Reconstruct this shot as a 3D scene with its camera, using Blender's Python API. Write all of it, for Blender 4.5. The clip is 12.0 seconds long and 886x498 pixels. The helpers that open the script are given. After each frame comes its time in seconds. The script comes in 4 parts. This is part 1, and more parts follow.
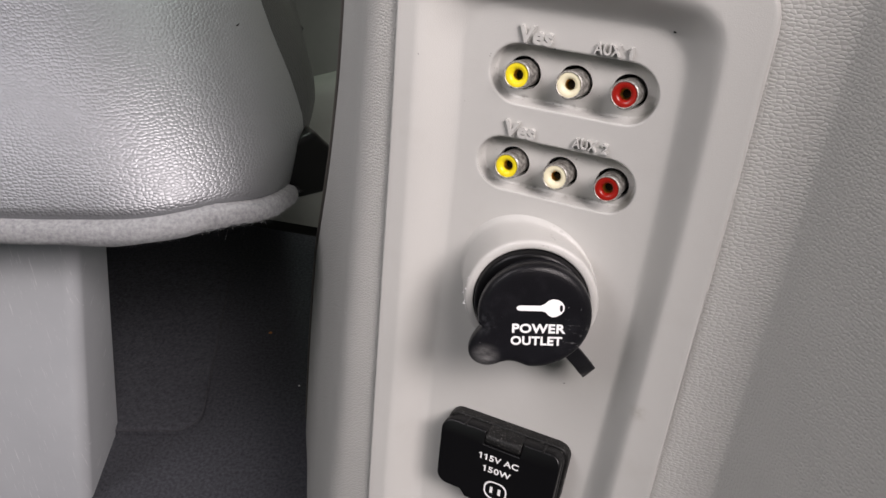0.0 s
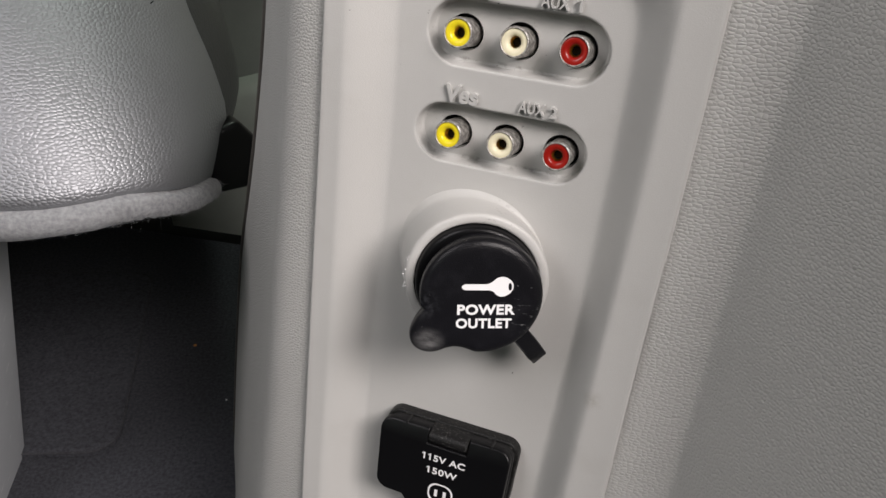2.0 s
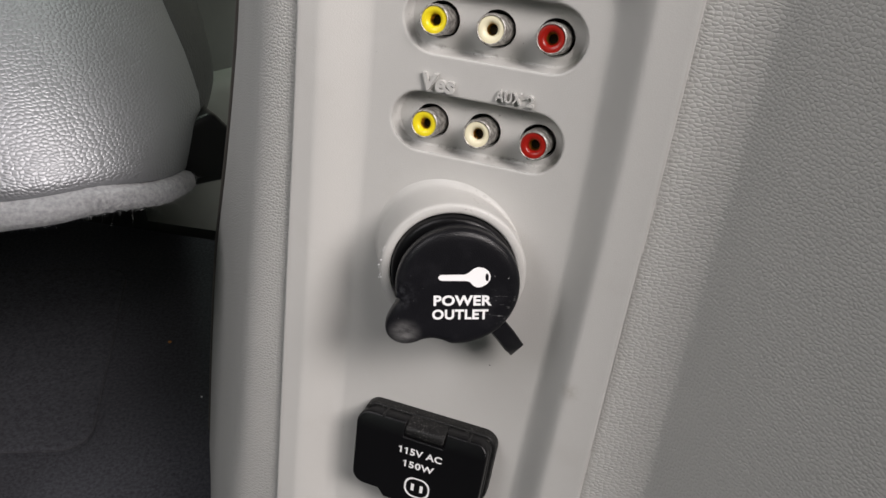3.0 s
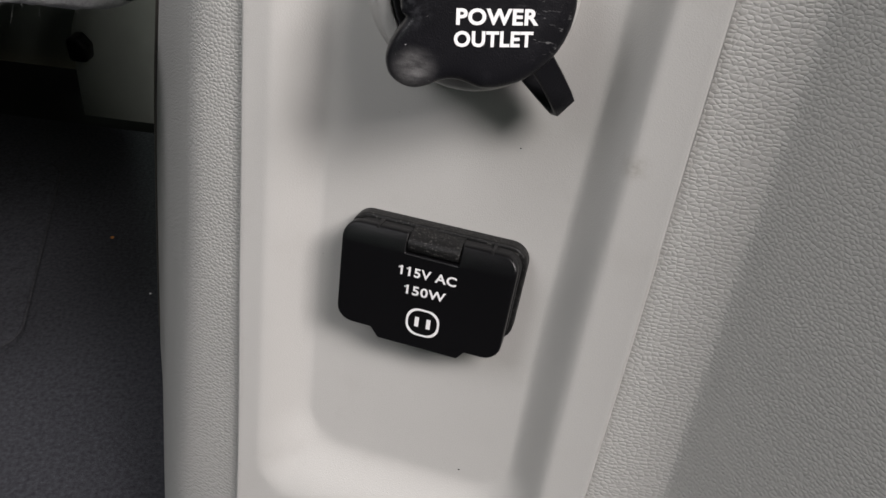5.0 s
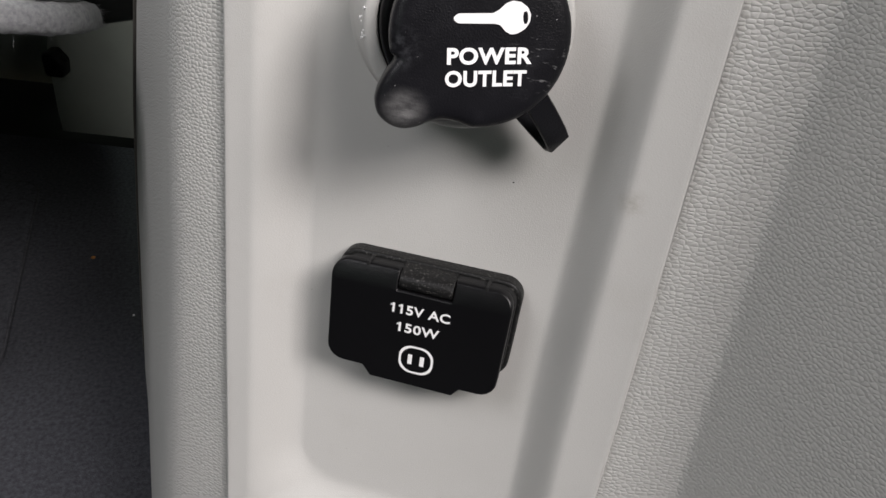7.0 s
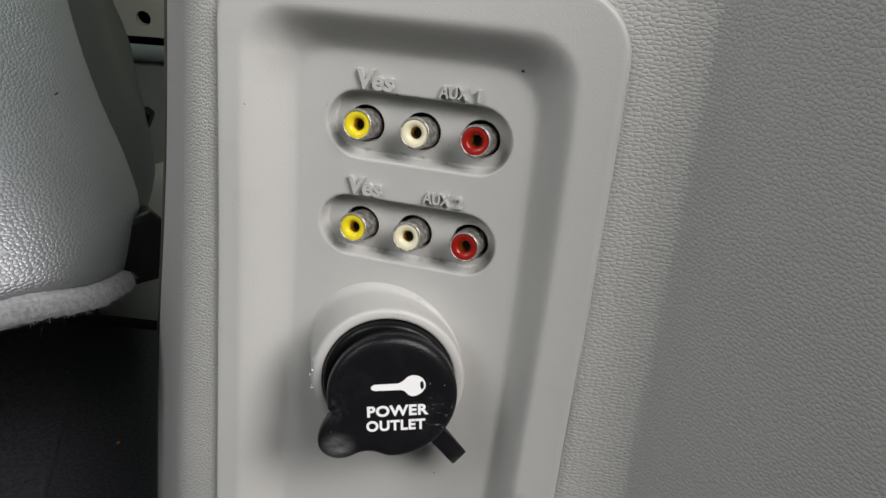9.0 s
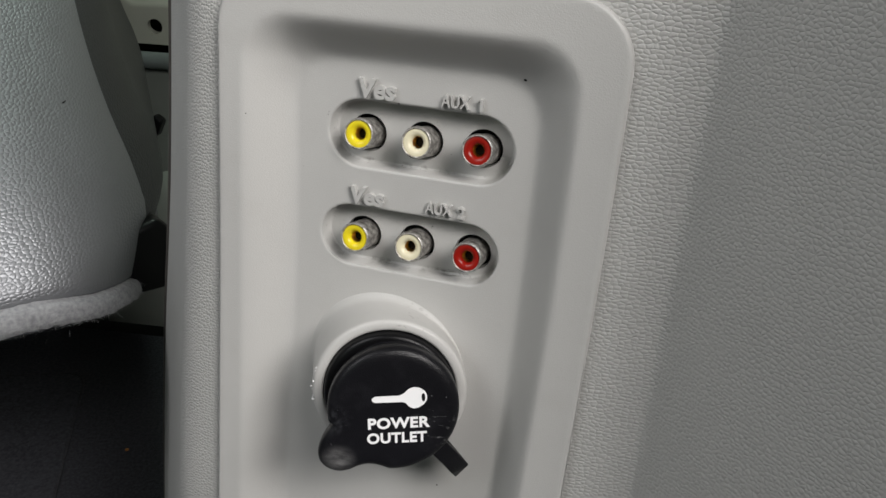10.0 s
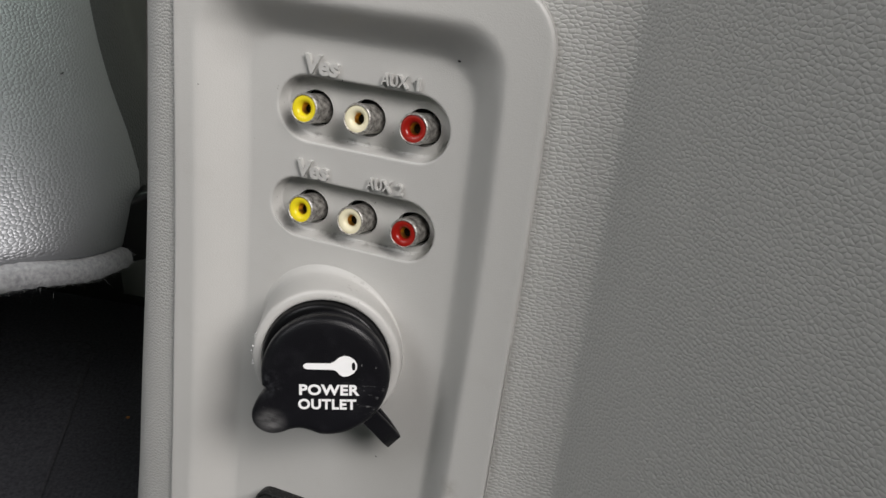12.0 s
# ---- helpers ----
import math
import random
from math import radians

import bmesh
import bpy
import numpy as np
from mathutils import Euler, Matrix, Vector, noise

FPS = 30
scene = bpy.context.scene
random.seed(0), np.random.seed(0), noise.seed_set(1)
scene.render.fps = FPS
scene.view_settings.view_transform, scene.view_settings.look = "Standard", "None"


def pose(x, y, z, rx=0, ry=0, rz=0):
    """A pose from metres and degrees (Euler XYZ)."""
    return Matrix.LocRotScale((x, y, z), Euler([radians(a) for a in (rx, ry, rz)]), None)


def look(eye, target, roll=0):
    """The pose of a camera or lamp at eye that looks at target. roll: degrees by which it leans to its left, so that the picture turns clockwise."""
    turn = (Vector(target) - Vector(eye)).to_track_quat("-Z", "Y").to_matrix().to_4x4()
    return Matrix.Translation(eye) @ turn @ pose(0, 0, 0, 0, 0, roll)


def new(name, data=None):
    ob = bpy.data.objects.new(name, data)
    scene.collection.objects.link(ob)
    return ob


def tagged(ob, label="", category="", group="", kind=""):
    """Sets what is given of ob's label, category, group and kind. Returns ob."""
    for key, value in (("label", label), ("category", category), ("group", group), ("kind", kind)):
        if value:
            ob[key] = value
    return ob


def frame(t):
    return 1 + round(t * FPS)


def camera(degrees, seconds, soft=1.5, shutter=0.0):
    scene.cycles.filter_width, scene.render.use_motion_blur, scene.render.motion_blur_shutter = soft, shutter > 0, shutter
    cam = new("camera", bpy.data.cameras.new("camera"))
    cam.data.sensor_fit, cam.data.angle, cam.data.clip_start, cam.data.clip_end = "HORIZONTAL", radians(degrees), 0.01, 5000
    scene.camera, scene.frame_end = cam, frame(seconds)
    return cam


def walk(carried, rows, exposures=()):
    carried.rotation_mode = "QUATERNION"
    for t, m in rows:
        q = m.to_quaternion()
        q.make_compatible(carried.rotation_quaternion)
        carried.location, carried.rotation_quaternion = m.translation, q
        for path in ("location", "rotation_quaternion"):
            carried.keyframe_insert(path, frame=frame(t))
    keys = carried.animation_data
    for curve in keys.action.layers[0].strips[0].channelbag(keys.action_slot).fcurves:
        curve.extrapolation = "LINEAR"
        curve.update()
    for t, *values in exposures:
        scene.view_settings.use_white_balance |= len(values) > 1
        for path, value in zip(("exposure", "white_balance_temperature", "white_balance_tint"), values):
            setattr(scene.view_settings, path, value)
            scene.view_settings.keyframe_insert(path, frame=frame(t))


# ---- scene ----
cam = camera(60.0, 12.0)
PATH = [
    (0, (0.00299, -0.02720, 0.46129), (0.00195, 0.17798, 0.31846), 0.681),
    (0.5, (0.00220, -0.02050, 0.45881), (0.01106, 0.18666, 0.31916), 0.610),
    (1, (0.00001, -0.02078, 0.45108), (0.01150, 0.18845, 0.31473), 1.255),
    (1.5, (-0.00120, -0.01924, 0.44089), (0.01475, 0.18955, 0.30430), 2.397),
    (2, (0.00157, -0.01646, 0.43708), (0.02233, 0.19166, 0.30013), 3.079),
    (2.5, (0.00177, -0.01497, 0.43700), (0.02694, 0.19368, 0.30160), 3.640),
    (3, (0.00274, -0.01551, 0.43353), (0.03022, 0.19174, 0.29644), 4.079),
    (3.5, (0.00544, -0.01519, 0.41307), (0.03327, 0.18870, 0.27109), 4.634),
    (3.7, (0.00372, -0.01444, 0.38980), (0.03260, 0.18843, 0.24659), 5.038),
    (5.3, (-0.00449, 0.01619, 0.34847), (0.03707, 0.21261, 0.19950), 5.464),
    (5.5, (-0.00434, 0.01663, 0.34961), (0.03803, 0.21320, 0.20106), 5.550),
    (6, (-0.00479, 0.01810, 0.35036), (0.03860, 0.21549, 0.20321), 5.523),
    (6.5, (-0.00508, 0.02103, 0.35135), (0.03882, 0.21800, 0.20379), 5.425),
    (7, (-0.00517, 0.02318, 0.35339), (0.03953, 0.21927, 0.20490), 5.126),
    (7.5, (-0.00539, 0.02181, 0.36244), (0.03949, 0.21769, 0.21373), 4.908),
    (7.7, (-0.00110, 0.01800, 0.37214), (0.04375, 0.21480, 0.22464), 5.086),
    (9.3, (0.01552, -0.00673, 0.44314), (0.05144, 0.21276, 0.32898), 2.723),
    (9.5, (0.01461, -0.00680, 0.44177), (0.04985, 0.21274, 0.32749), 2.700),
    (10, (0.01877, -0.00309, 0.43923), (0.05218, 0.21625, 0.32402), 2.620),
    (10.5, (0.02191, -0.00289, 0.43404), (0.05245, 0.21594, 0.31708), 2.397),
    (11, (0.02136, -0.00275, 0.43439), (0.05039, 0.21610, 0.31708), 2.494),
    (11.5, (0.03112, -0.01255, 0.43432), (0.05759, 0.20663, 0.31703), 3.405),
    (12, (0.04784, -0.01398, 0.43804), (0.06913, 0.20611, 0.32138), 4.099),
]
EXPOSURES = [(0, 0.02, 6700, 20), (0.5, -0.15, 6700, 18), (1.5, -0.17, 6700, 17), (3.5, -0.15, 6650, 16), (5.5, -0.03, 6600, 16), (7.5, 0.04, 6550, 15), (9.3, -0.34, 6500, 12), (12, -0.36, 6550, 13)]
walk(cam, [(t, look(eye, target, roll)) for t, eye, target, roll in PATH], EXPOSURES)

# ---- world and light ----
world = bpy.data.worlds.new("sky")
scene.world = world
world.use_nodes = True
wn = world.node_tree.nodes
sky = wn.new("ShaderNodeTexSky")
sky.sky_type = "NISHITA"
sky.sun_disc = False
sky.sun_elevation, sky.sun_rotation = radians(38), radians(170)
wn["Background"].inputs["Strength"].default_value = 0.10
world.node_tree.links.new(sky.outputs["Color"], wn["Background"].inputs["Color"])


def area_lamp(name, eye, target, wide, high, watts, colour):
    data = bpy.data.lights.new(name, "AREA")
    data.shape, data.size, data.size_y, data.energy, data.color = "RECTANGLE", wide, high, watts, colour
    lamp = new(name, data)
    lamp.matrix_world = look(eye, target)
    return lamp


# daylight from the open door and the windows behind the camera, an added overhead key, and daylight from the far side
# and from the front door's window
area_lamp("door_daylight", (0.55, -0.58, 1.07), (0.0, 0.2, 0.40), 0.42, 0.36, 16.5, (1.0, 0.98, 0.95))
# unseen overhead lamp, added for the shadows below the cap and jacks
area_lamp("overhead_key", (0.28, -0.46, 1.14), (0.0, 0.2, 0.40), 0.30, 0.26, 6.2, (1.0, 0.985, 0.96))
area_lamp("far_window_daylight", (-0.62, -0.10, 1.04), (-0.27, 0.34, 0.32), 0.46, 0.56, 5.0, (0.97, 0.985, 1.0))
area_lamp("rear_window_daylight", (-0.92, -0.50, 0.70), (0.05, 0.2, 0.35), 0.6, 0.5, 0.5, (0.60, 1.0, 0.74))
area_lamp("front_window_daylight", (-0.06, 0.72, 1.12), (-0.10, 0.715, 0.1), 0.22, 0.06, 1.6, (0.80, 1.0, 0.86))


# ---- materials ----


def material(name, colour, rough=0.5, metal=0.0, spec=0.5):
    m = bpy.data.materials.new(name)
    m.use_nodes = True
    b = m.node_tree.nodes["Principled BSDF"]
    b.inputs["Base Color"].default_value = (*colour, 1)
    b.inputs["Roughness"].default_value = rough
    b.inputs["Metallic"].default_value = metal
    b.inputs["Specular IOR Level"].default_value = spec
    return m


def node(m, kind, **values):
    n = m.node_tree.nodes.new(kind)
    for key, value in values.items():
        n.inputs[key.replace("_", " ")].default_value = value
    return n


def wire(m, a, b):
    m.node_tree.links.new(a, b)


def coords(m, scale=(1, 1, 1)):
    tex = m.node_tree.nodes.new("ShaderNodeTexCoord")
    mapping = m.node_tree.nodes.new("ShaderNodeMapping")
    mapping.inputs["Scale"].default_value = scale
    wire(m, tex.outputs["Object"], mapping.inputs["Vector"])
    return mapping.outputs["Vector"]


def principled(m):
    return m.node_tree.nodes["Principled BSDF"]


def vary(m, colour, dark, scale, spread=(0.35, 0.7), vector=None):
    """Colour that drifts between two tones with a noise of that scale."""
    noise_n = node(m, "ShaderNodeTexNoise", Scale=scale, Detail=6.0, Roughness=0.6)
    if vector is not None:
        wire(m, vector, noise_n.inputs["Vector"])
    else:
        wire(m, coords(m), noise_n.inputs["Vector"])
    ramp = m.node_tree.nodes.new("ShaderNodeValToRGB")
    ramp.color_ramp.elements[0].position, ramp.color_ramp.elements[1].position = spread
    ramp.color_ramp.elements[0].color, ramp.color_ramp.elements[1].color = (*dark, 1), (*colour, 1)
    wire(m, noise_n.outputs["Fac"], ramp.inputs["Fac"])
    return ramp.outputs["Color"]


def bump(m, height, strength, distance, after=None):
    b = node(m, "ShaderNodeBump", Strength=strength, Distance=distance)
    wire(m, height, b.inputs["Height"])
    if after is not None:
        wire(m, after, b.inputs["Normal"])
    return b.outputs["Normal"]


def maths(m, op, a, b):
    n = m.node_tree.nodes.new("ShaderNodeMath")
    n.operation = op
    for socket, value in zip(n.inputs, (a, b)):
        if isinstance(value, (int, float)):
            socket.default_value = value
        else:
            wire(m, value, socket)
    return n.outputs[0]


def leather_height(m, cells, stretch, warp=0.22):
    """Pebble grain on the flat map of a skin: rounded pads that meet in narrow grooves; cells is the number in a metre."""
    tex = m.node_tree.nodes.new("ShaderNodeTexCoord")
    mapping = m.node_tree.nodes.new("ShaderNodeMapping")
    mapping.inputs["Scale"].default_value = stretch
    wire(m, tex.outputs["UV"], mapping.inputs["Vector"])
    v = mapping.outputs["Vector"]
    wob = node(m, "ShaderNodeTexNoise", Scale=cells * 0.5, Detail=2.0)
    wire(m, v, wob.inputs["Vector"])
    add = m.node_tree.nodes.new("ShaderNodeVectorMath")
    add.operation = "MULTIPLY_ADD"
    add.inputs[1].default_value = (warp / cells * 3, warp / cells * 3, 0)
    wire(m, wob.outputs["Color"], add.inputs[0])
    wire(m, v, add.inputs[2])
    heights = []
    for feature in ("F1", "F2"):
        cell = node(m, "ShaderNodeTexVoronoi", Scale=cells, Randomness=0.85)
        cell.voronoi_dimensions, cell.feature = "2D", feature
        wire(m, add.outputs[0], cell.inputs["Vector"])
        heights.append(cell.outputs["Distance"])
    gap = maths(m, "SUBTRACT", heights[1], heights[0])
    n = m.node_tree.nodes.new("ShaderNodeMapRange")
    n.interpolation_type = "SMOOTHERSTEP"
    n.inputs["From Min"].default_value, n.inputs["From Max"].default_value = -0.12, 0.55
    wire(m, gap, n.inputs["Value"])
    dome = maths(m, "SUBTRACT", 1.0, heights[0])
    return maths(m, "ADD", maths(m, "MULTIPLY", n.outputs[0], 0.5), maths(m, "MULTIPLY", dome, 0.8))


def spot(m, x, y, r):
    """One near the place (x, y) of the thing, in millimetres, falling to nothing at r."""
    sep = m.node_tree.nodes.new("ShaderNodeSeparateXYZ")
    tex = m.node_tree.nodes.new("ShaderNodeTexCoord")
    wire(m, tex.outputs["Object"], sep.inputs[0])
    dx, dy = maths(m, "SUBTRACT", sep.outputs[0], x * 0.001), maths(m, "SUBTRACT", sep.outputs[1], y * 0.001)
    d = maths(m, "SQRT", maths(m, "ADD", maths(m, "MULTIPLY", dx, dx), maths(m, "MULTIPLY", dy, dy)), 0.0)
    n = m.node_tree.nodes.new("ShaderNodeMapRange")
    n.interpolation_type = "SMOOTHSTEP"
    n.inputs["From Min"].default_value, n.inputs["From Max"].default_value = r * 0.001, 0.0
    wire(m, d, n.inputs["Value"])
    return n.outputs[0]


def blotch(m, scale, low, high, detail=4.0, stretch=(1, 1, 1)):
    """A noise cut between two levels and spread to the range 0 to 1."""
    t = node(m, "ShaderNodeTexNoise", Scale=scale, Detail=detail, Roughness=0.65)
    wire(m, coords(m, stretch), t.inputs["Vector"])
    n = m.node_tree.nodes.new("ShaderNodeMapRange")
    n.inputs["From Min"].default_value, n.inputs["From Max"].default_value = low, high
    wire(m, t.outputs["Fac"], n.inputs["Value"])
    return n.outputs[0]


def over(m, mask, colour, amount=1.0):
    """Lay a colour over the base colour where the mask is one."""
    base = principled(m).inputs["Base Color"]
    mix = m.node_tree.nodes.new("ShaderNodeMix")
    mix.data_type = "RGBA"
    wire(m, maths(m, "MULTIPLY", mask, amount), mix.inputs[0])
    if base.is_linked:
        wire(m, base.links[0].from_socket, mix.inputs[6])
    else:
        mix.inputs[6].default_value = base.default_value
    mix.inputs[7].default_value = (*colour, 1)
    wire(m, mix.outputs[2], base)


def plastic(name, colour, dark, rough, cells, stretch, strength, depth, fine=0.15):
    m = material(name, colour, rough, 0.0, 0.4)
    wire(m, vary(m, colour, dark, 14.0, (0.3, 0.75)), principled(m).inputs["Base Color"])
    grain = node(m, "ShaderNodeTexNoise", Scale=2600.0, Detail=2.0)
    wire(m, coords(m), grain.inputs["Vector"])
    normal = bump(m, grain.outputs["Fac"], fine, 0.0002)
    if cells:
        normal = bump(m, leather_height(m, cells, stretch), strength, depth, normal)
    wire(m, normal, principled(m).inputs["Normal"])
    return m


GREY = (0.485, 0.48, 0.46)
trim_mat = plastic("grained_trim", GREY, (0.44, 0.438, 0.42), 0.46, 900, (0.60, 1.0, 1.0), 0.7, 0.00026)
face_mat = plastic("smooth_trim", (0.505, 0.50, 0.48), (0.475, 0.47, 0.452), 0.38, 0, None, 0, 0, 0.40)
wall_mat = plastic("cabin_trim", (0.09, 0.09, 0.087), (0.065, 0.065, 0.062), 0.6, 0, None, 0, 0, 0.1)
sill_mat = plastic("sill_trim", (0.33, 0.36, 0.32), (0.27, 0.295, 0.26), 0.6, 0, None, 0, 0, 0.3)
dark_trim_mat = plastic("dark_trim", (0.17, 0.19, 0.17), (0.13, 0.15, 0.13), 0.6, 0, None, 0, 0, 0.3)
metal_paint_mat = plastic("painted_metal", (0.42, 0.44, 0.37), (0.36, 0.38, 0.32), 0.45, 0, None, 0, 0, 0.1)
rail_mat = plastic("rail_grey", (0.20, 0.24, 0.23), (0.15, 0.18, 0.17), 0.4, 0, None, 0, 0, 0.1)
base_mat = plastic("seat_base_plastic", (0.47, 0.485, 0.505), (0.42, 0.435, 0.455), 0.40, 0, None, 0, 0, 0.25)
recess_mat = plastic("recess_plastic", (0.49, 0.485, 0.465), (0.46, 0.455, 0.435), 0.42, 0, None, 0, 0, 0.25)
over(recess_mat, blotch(recess_mat, 900.0, 0.66, 0.74), (0.08, 0.07, 0.06), 0.8)
# grime gathered along the lower edge of each recess
sep_r, tex_r = recess_mat.node_tree.nodes.new("ShaderNodeSeparateXYZ"), recess_mat.node_tree.nodes.new("ShaderNodeTexCoord")
wire(recess_mat, tex_r.outputs["Object"], sep_r.inputs[0])
for low in (0.0066, -0.0254):
    near = recess_mat.node_tree.nodes.new("ShaderNodeMapRange")
    near.inputs["From Min"].default_value, near.inputs["From Max"].default_value = 0.0011, 0.0001
    wire(recess_mat, maths(recess_mat, "ABSOLUTE", maths(recess_mat, "SUBTRACT", sep_r.outputs[1], low), 0.0), near.inputs["Value"])
    over(recess_mat, maths(recess_mat, "MULTIPLY", near.outputs[0], blotch(recess_mat, 260.0, 0.52, 0.66)), (0.09, 0.08, 0.07), 0.6)
over(face_mat, maths(face_mat, "MULTIPLY", spot(face_mat, 3, -37, 6.0), blotch(face_mat, 700.0, 0.60, 0.68, 3.0, (0.5, 1.0, 1.0))), (0.13, 0.12, 0.11), 0.6)
# a brown rub on the bevel, faint grime and small flecks on the smooth panel
over(face_mat, maths(face_mat, "MULTIPLY", spot(face_mat, 44, -95, 5.0), blotch(face_mat, 300.0, 0.35, 0.7)), (0.20, 0.17, 0.13), 0.55)
over(face_mat, blotch(face_mat, 45.0, 0.56, 0.80), (0.34, 0.32, 0.29), 0.16)
over(face_mat, blotch(face_mat, 420.0, 0.735, 0.76), (0.16, 0.15, 0.13), 0.6)
dusty_mat = plastic("dusty_black_plastic", (0.009, 0.009, 0.009), (0.006, 0.006, 0.006), 0.42, 0, None, 0, 0, 0.6)
over(dusty_mat, blotch(dusty_mat, 1700.0, 0.57, 0.72), (0.26, 0.255, 0.24), 0.42)
black_mat = plastic("black_plastic", (0.0045, 0.0045, 0.005), (0.0035, 0.0035, 0.004), 0.31, 0, None, 0, 0, 0.25)
rubber_mat = plastic("black_rubber", (0.007, 0.007, 0.009), (0.005, 0.005, 0.006), 0.34, 0, None, 0, 0, 0.5)
cap_mat = plastic("cap_rubber", (0.008, 0.008, 0.010), (0.005, 0.005, 0.006), 0.31, 0, None, 0, 0, 0.45)
# pale patch on the thumb lug: white scuffs, with its gloss painted in
over(cap_mat, maths(cap_mat, "MULTIPLY", spot(cap_mat, -14.5, -17.0, 6.5), blotch(cap_mat, 420.0, 0.22, 0.72, 8.0, (0.5, 1.0, 1.0))), (0.45, 0.445, 0.44), 0.36)
over(cap_mat, maths(cap_mat, "MULTIPLY", spot(cap_mat, -17.0, -4.0, 7.0), blotch(cap_mat, 500.0, 0.45, 0.7, 8.0)), (0.20, 0.21, 0.23), 0.15)
over(cap_mat, blotch(cap_mat, 120.0, 0.5, 0.8, 6.0), (0.04, 0.04, 0.045), 0.2)
over(cap_mat, maths(cap_mat, "MULTIPLY", spot(cap_mat, 13.0, -4.0, 9.0), blotch(cap_mat, 900.0, 0.62, 0.68, 3.0, (0.25, 1.0, 1.0))), (0.30, 0.30, 0.30), 0.5)
over(cap_mat, blotch(cap_mat, 1100.0, 0.75, 0.77, 2.0), (0.55, 0.55, 0.55), 0.7)
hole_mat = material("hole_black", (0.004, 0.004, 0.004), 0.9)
print_mat = material("white_print", (0.80, 0.80, 0.80), 0.55)
brass_mat = material("brass", (0.62, 0.38, 0.10), 0.35, 1.0)
felt_mat = material("grey_felt", (0.34, 0.34, 0.35), 0.95, 0.0, 0.1)
carpet_mat = material("dark_carpet", (0.05, 0.05, 0.055), 0.97, 0.0, 0.05)
seat_mat = material("seat_vinyl", (0.20, 0.20, 0.21), 0.49, 0.74, 0.6)
# the seat's own vinyl again, with the shade of its side put into the colour
shaded_side_mat = material("shaded_seat_vinyl", (0.10, 0.105, 0.10), 0.5, 0.3, 0.4)


def finish_seat(m, colour, dark, strength):
    wire(m, vary(m, colour, dark, 9.0), principled(m).inputs["Base Color"])
    normal = bump(m, leather_height(m, 470, (0.9, 1.1, 1), 0.2), strength, 0.0005)
    wire(m, normal, principled(m).inputs["Normal"])


finish_seat(seat_mat, (0.295, 0.302, 0.316), (0.262, 0.268, 0.28), 0.42)
finish_seat(shaded_side_mat, (0.055, 0.058, 0.06), (0.042, 0.045, 0.046), 0.45)


def fibres(m, colour, dark, scale, strength, depth):
    wire(m, vary(m, colour, dark, scale * 0.45, (0.3, 0.7)), principled(m).inputs["Base Color"])
    n = node(m, "ShaderNodeTexNoise", Scale=scale, Detail=6.0, Roughness=0.75, Distortion=0.8)
    wire(m, coords(m), n.inputs["Vector"])
    wire(m, bump(m, n.outputs["Fac"], strength, depth), principled(m).inputs["Normal"])


fibres(felt_mat, (0.46, 0.465, 0.475), (0.27, 0.275, 0.285), 1100, 1.0, 0.0012)
fibres(carpet_mat, (0.085, 0.087, 0.098), (0.04, 0.041, 0.048), 900, 1.0, 0.0014)
over(carpet_mat, blotch(carpet_mat, 900.0, 0.60, 0.72, 3.0), (0.16, 0.16, 0.18), 0.5)
# long and short scratches on the seat's foot
for turned, amount in ((0.25, 0.45), (-0.5, 0.35)):
    scratch = blotch(base_mat, 14.0, 0.655, 0.685, 3.0, (60.0, 4.0, 3.0))
    scratch.node.inputs["Value"].links[0].from_node.inputs["Vector"].links[0].from_node.inputs["Rotation"].default_value = (0, turned, 0)
    over(base_mat, scratch, (0.74, 0.74, 0.75), amount)
over(base_mat, blotch(base_mat, 700.0, 0.70, 0.73, 2.0), (0.60, 0.60, 0.60), 0.5)


def worn_metal():
    m = material("worn_nickel", (0.70, 0.68, 0.65), 0.48, 0.8)
    wire(m, vary(m, (0.70, 0.68, 0.64), (0.15, 0.13, 0.115), 560.0, (0.34, 0.60)), principled(m).inputs["Base Color"])
    n = node(m, "ShaderNodeTexNoise", Scale=1400.0, Detail=5.0)
    wire(m, coords(m), n.inputs["Vector"])
    wire(m, bump(m, n.outputs["Fac"], 0.6, 0.0003), principled(m).inputs["Normal"])
    return m


nickel_mat = worn_metal()
for dark_one in (black_mat, rubber_mat, cap_mat, dusty_mat):
    principled(dark_one).inputs["Specular IOR Level"].default_value = 0.22
JACK_COLOURS = {"yellow": (0.74, 0.60, 0.015), "white": (0.72, 0.67, 0.48), "red": (0.27, 0.008, 0.004)}
jack_mats = {k: material(k + "_insulator", c, 0.28) for k, c in JACK_COLOURS.items()}

# ---- mesh helpers ----
MM = 0.001
PANEL = pose(0.04, 0.20, 0.35, 85, 0, -24.7)


def mesh_from(name, verts, faces, mat, smooth=True, uv=None):
    me = bpy.data.meshes.new(name)
    me.from_pydata([tuple(v) for v in verts], [], faces)
    if mat is not None:
        me.materials.append(mat)
    me.polygons.foreach_set("use_smooth", [smooth] * len(me.polygons))
    me.update()
    if uv is not None:
        layer = me.uv_layers.new(name="flat")
        corners = np.empty(len(me.loops), int)
        me.loops.foreach_get("vertex_index", corners)
        layer.data.foreach_set("uv", np.array(uv, float)[corners].ravel())
    return me


def thing(name, label, category, group="", kind="", at=None, data=None):
    ob = tagged(new(name, data), label, category, group, kind)
    if at is not None:
        ob.matrix_basis = at
    return ob


def put_part(name, me, parent, label="", at=None):
    ob = new(name, me)
    ob.parent = parent
    if at is not None:
        ob.matrix_basis = at
    if label:
        tagged(ob, label)
    return ob


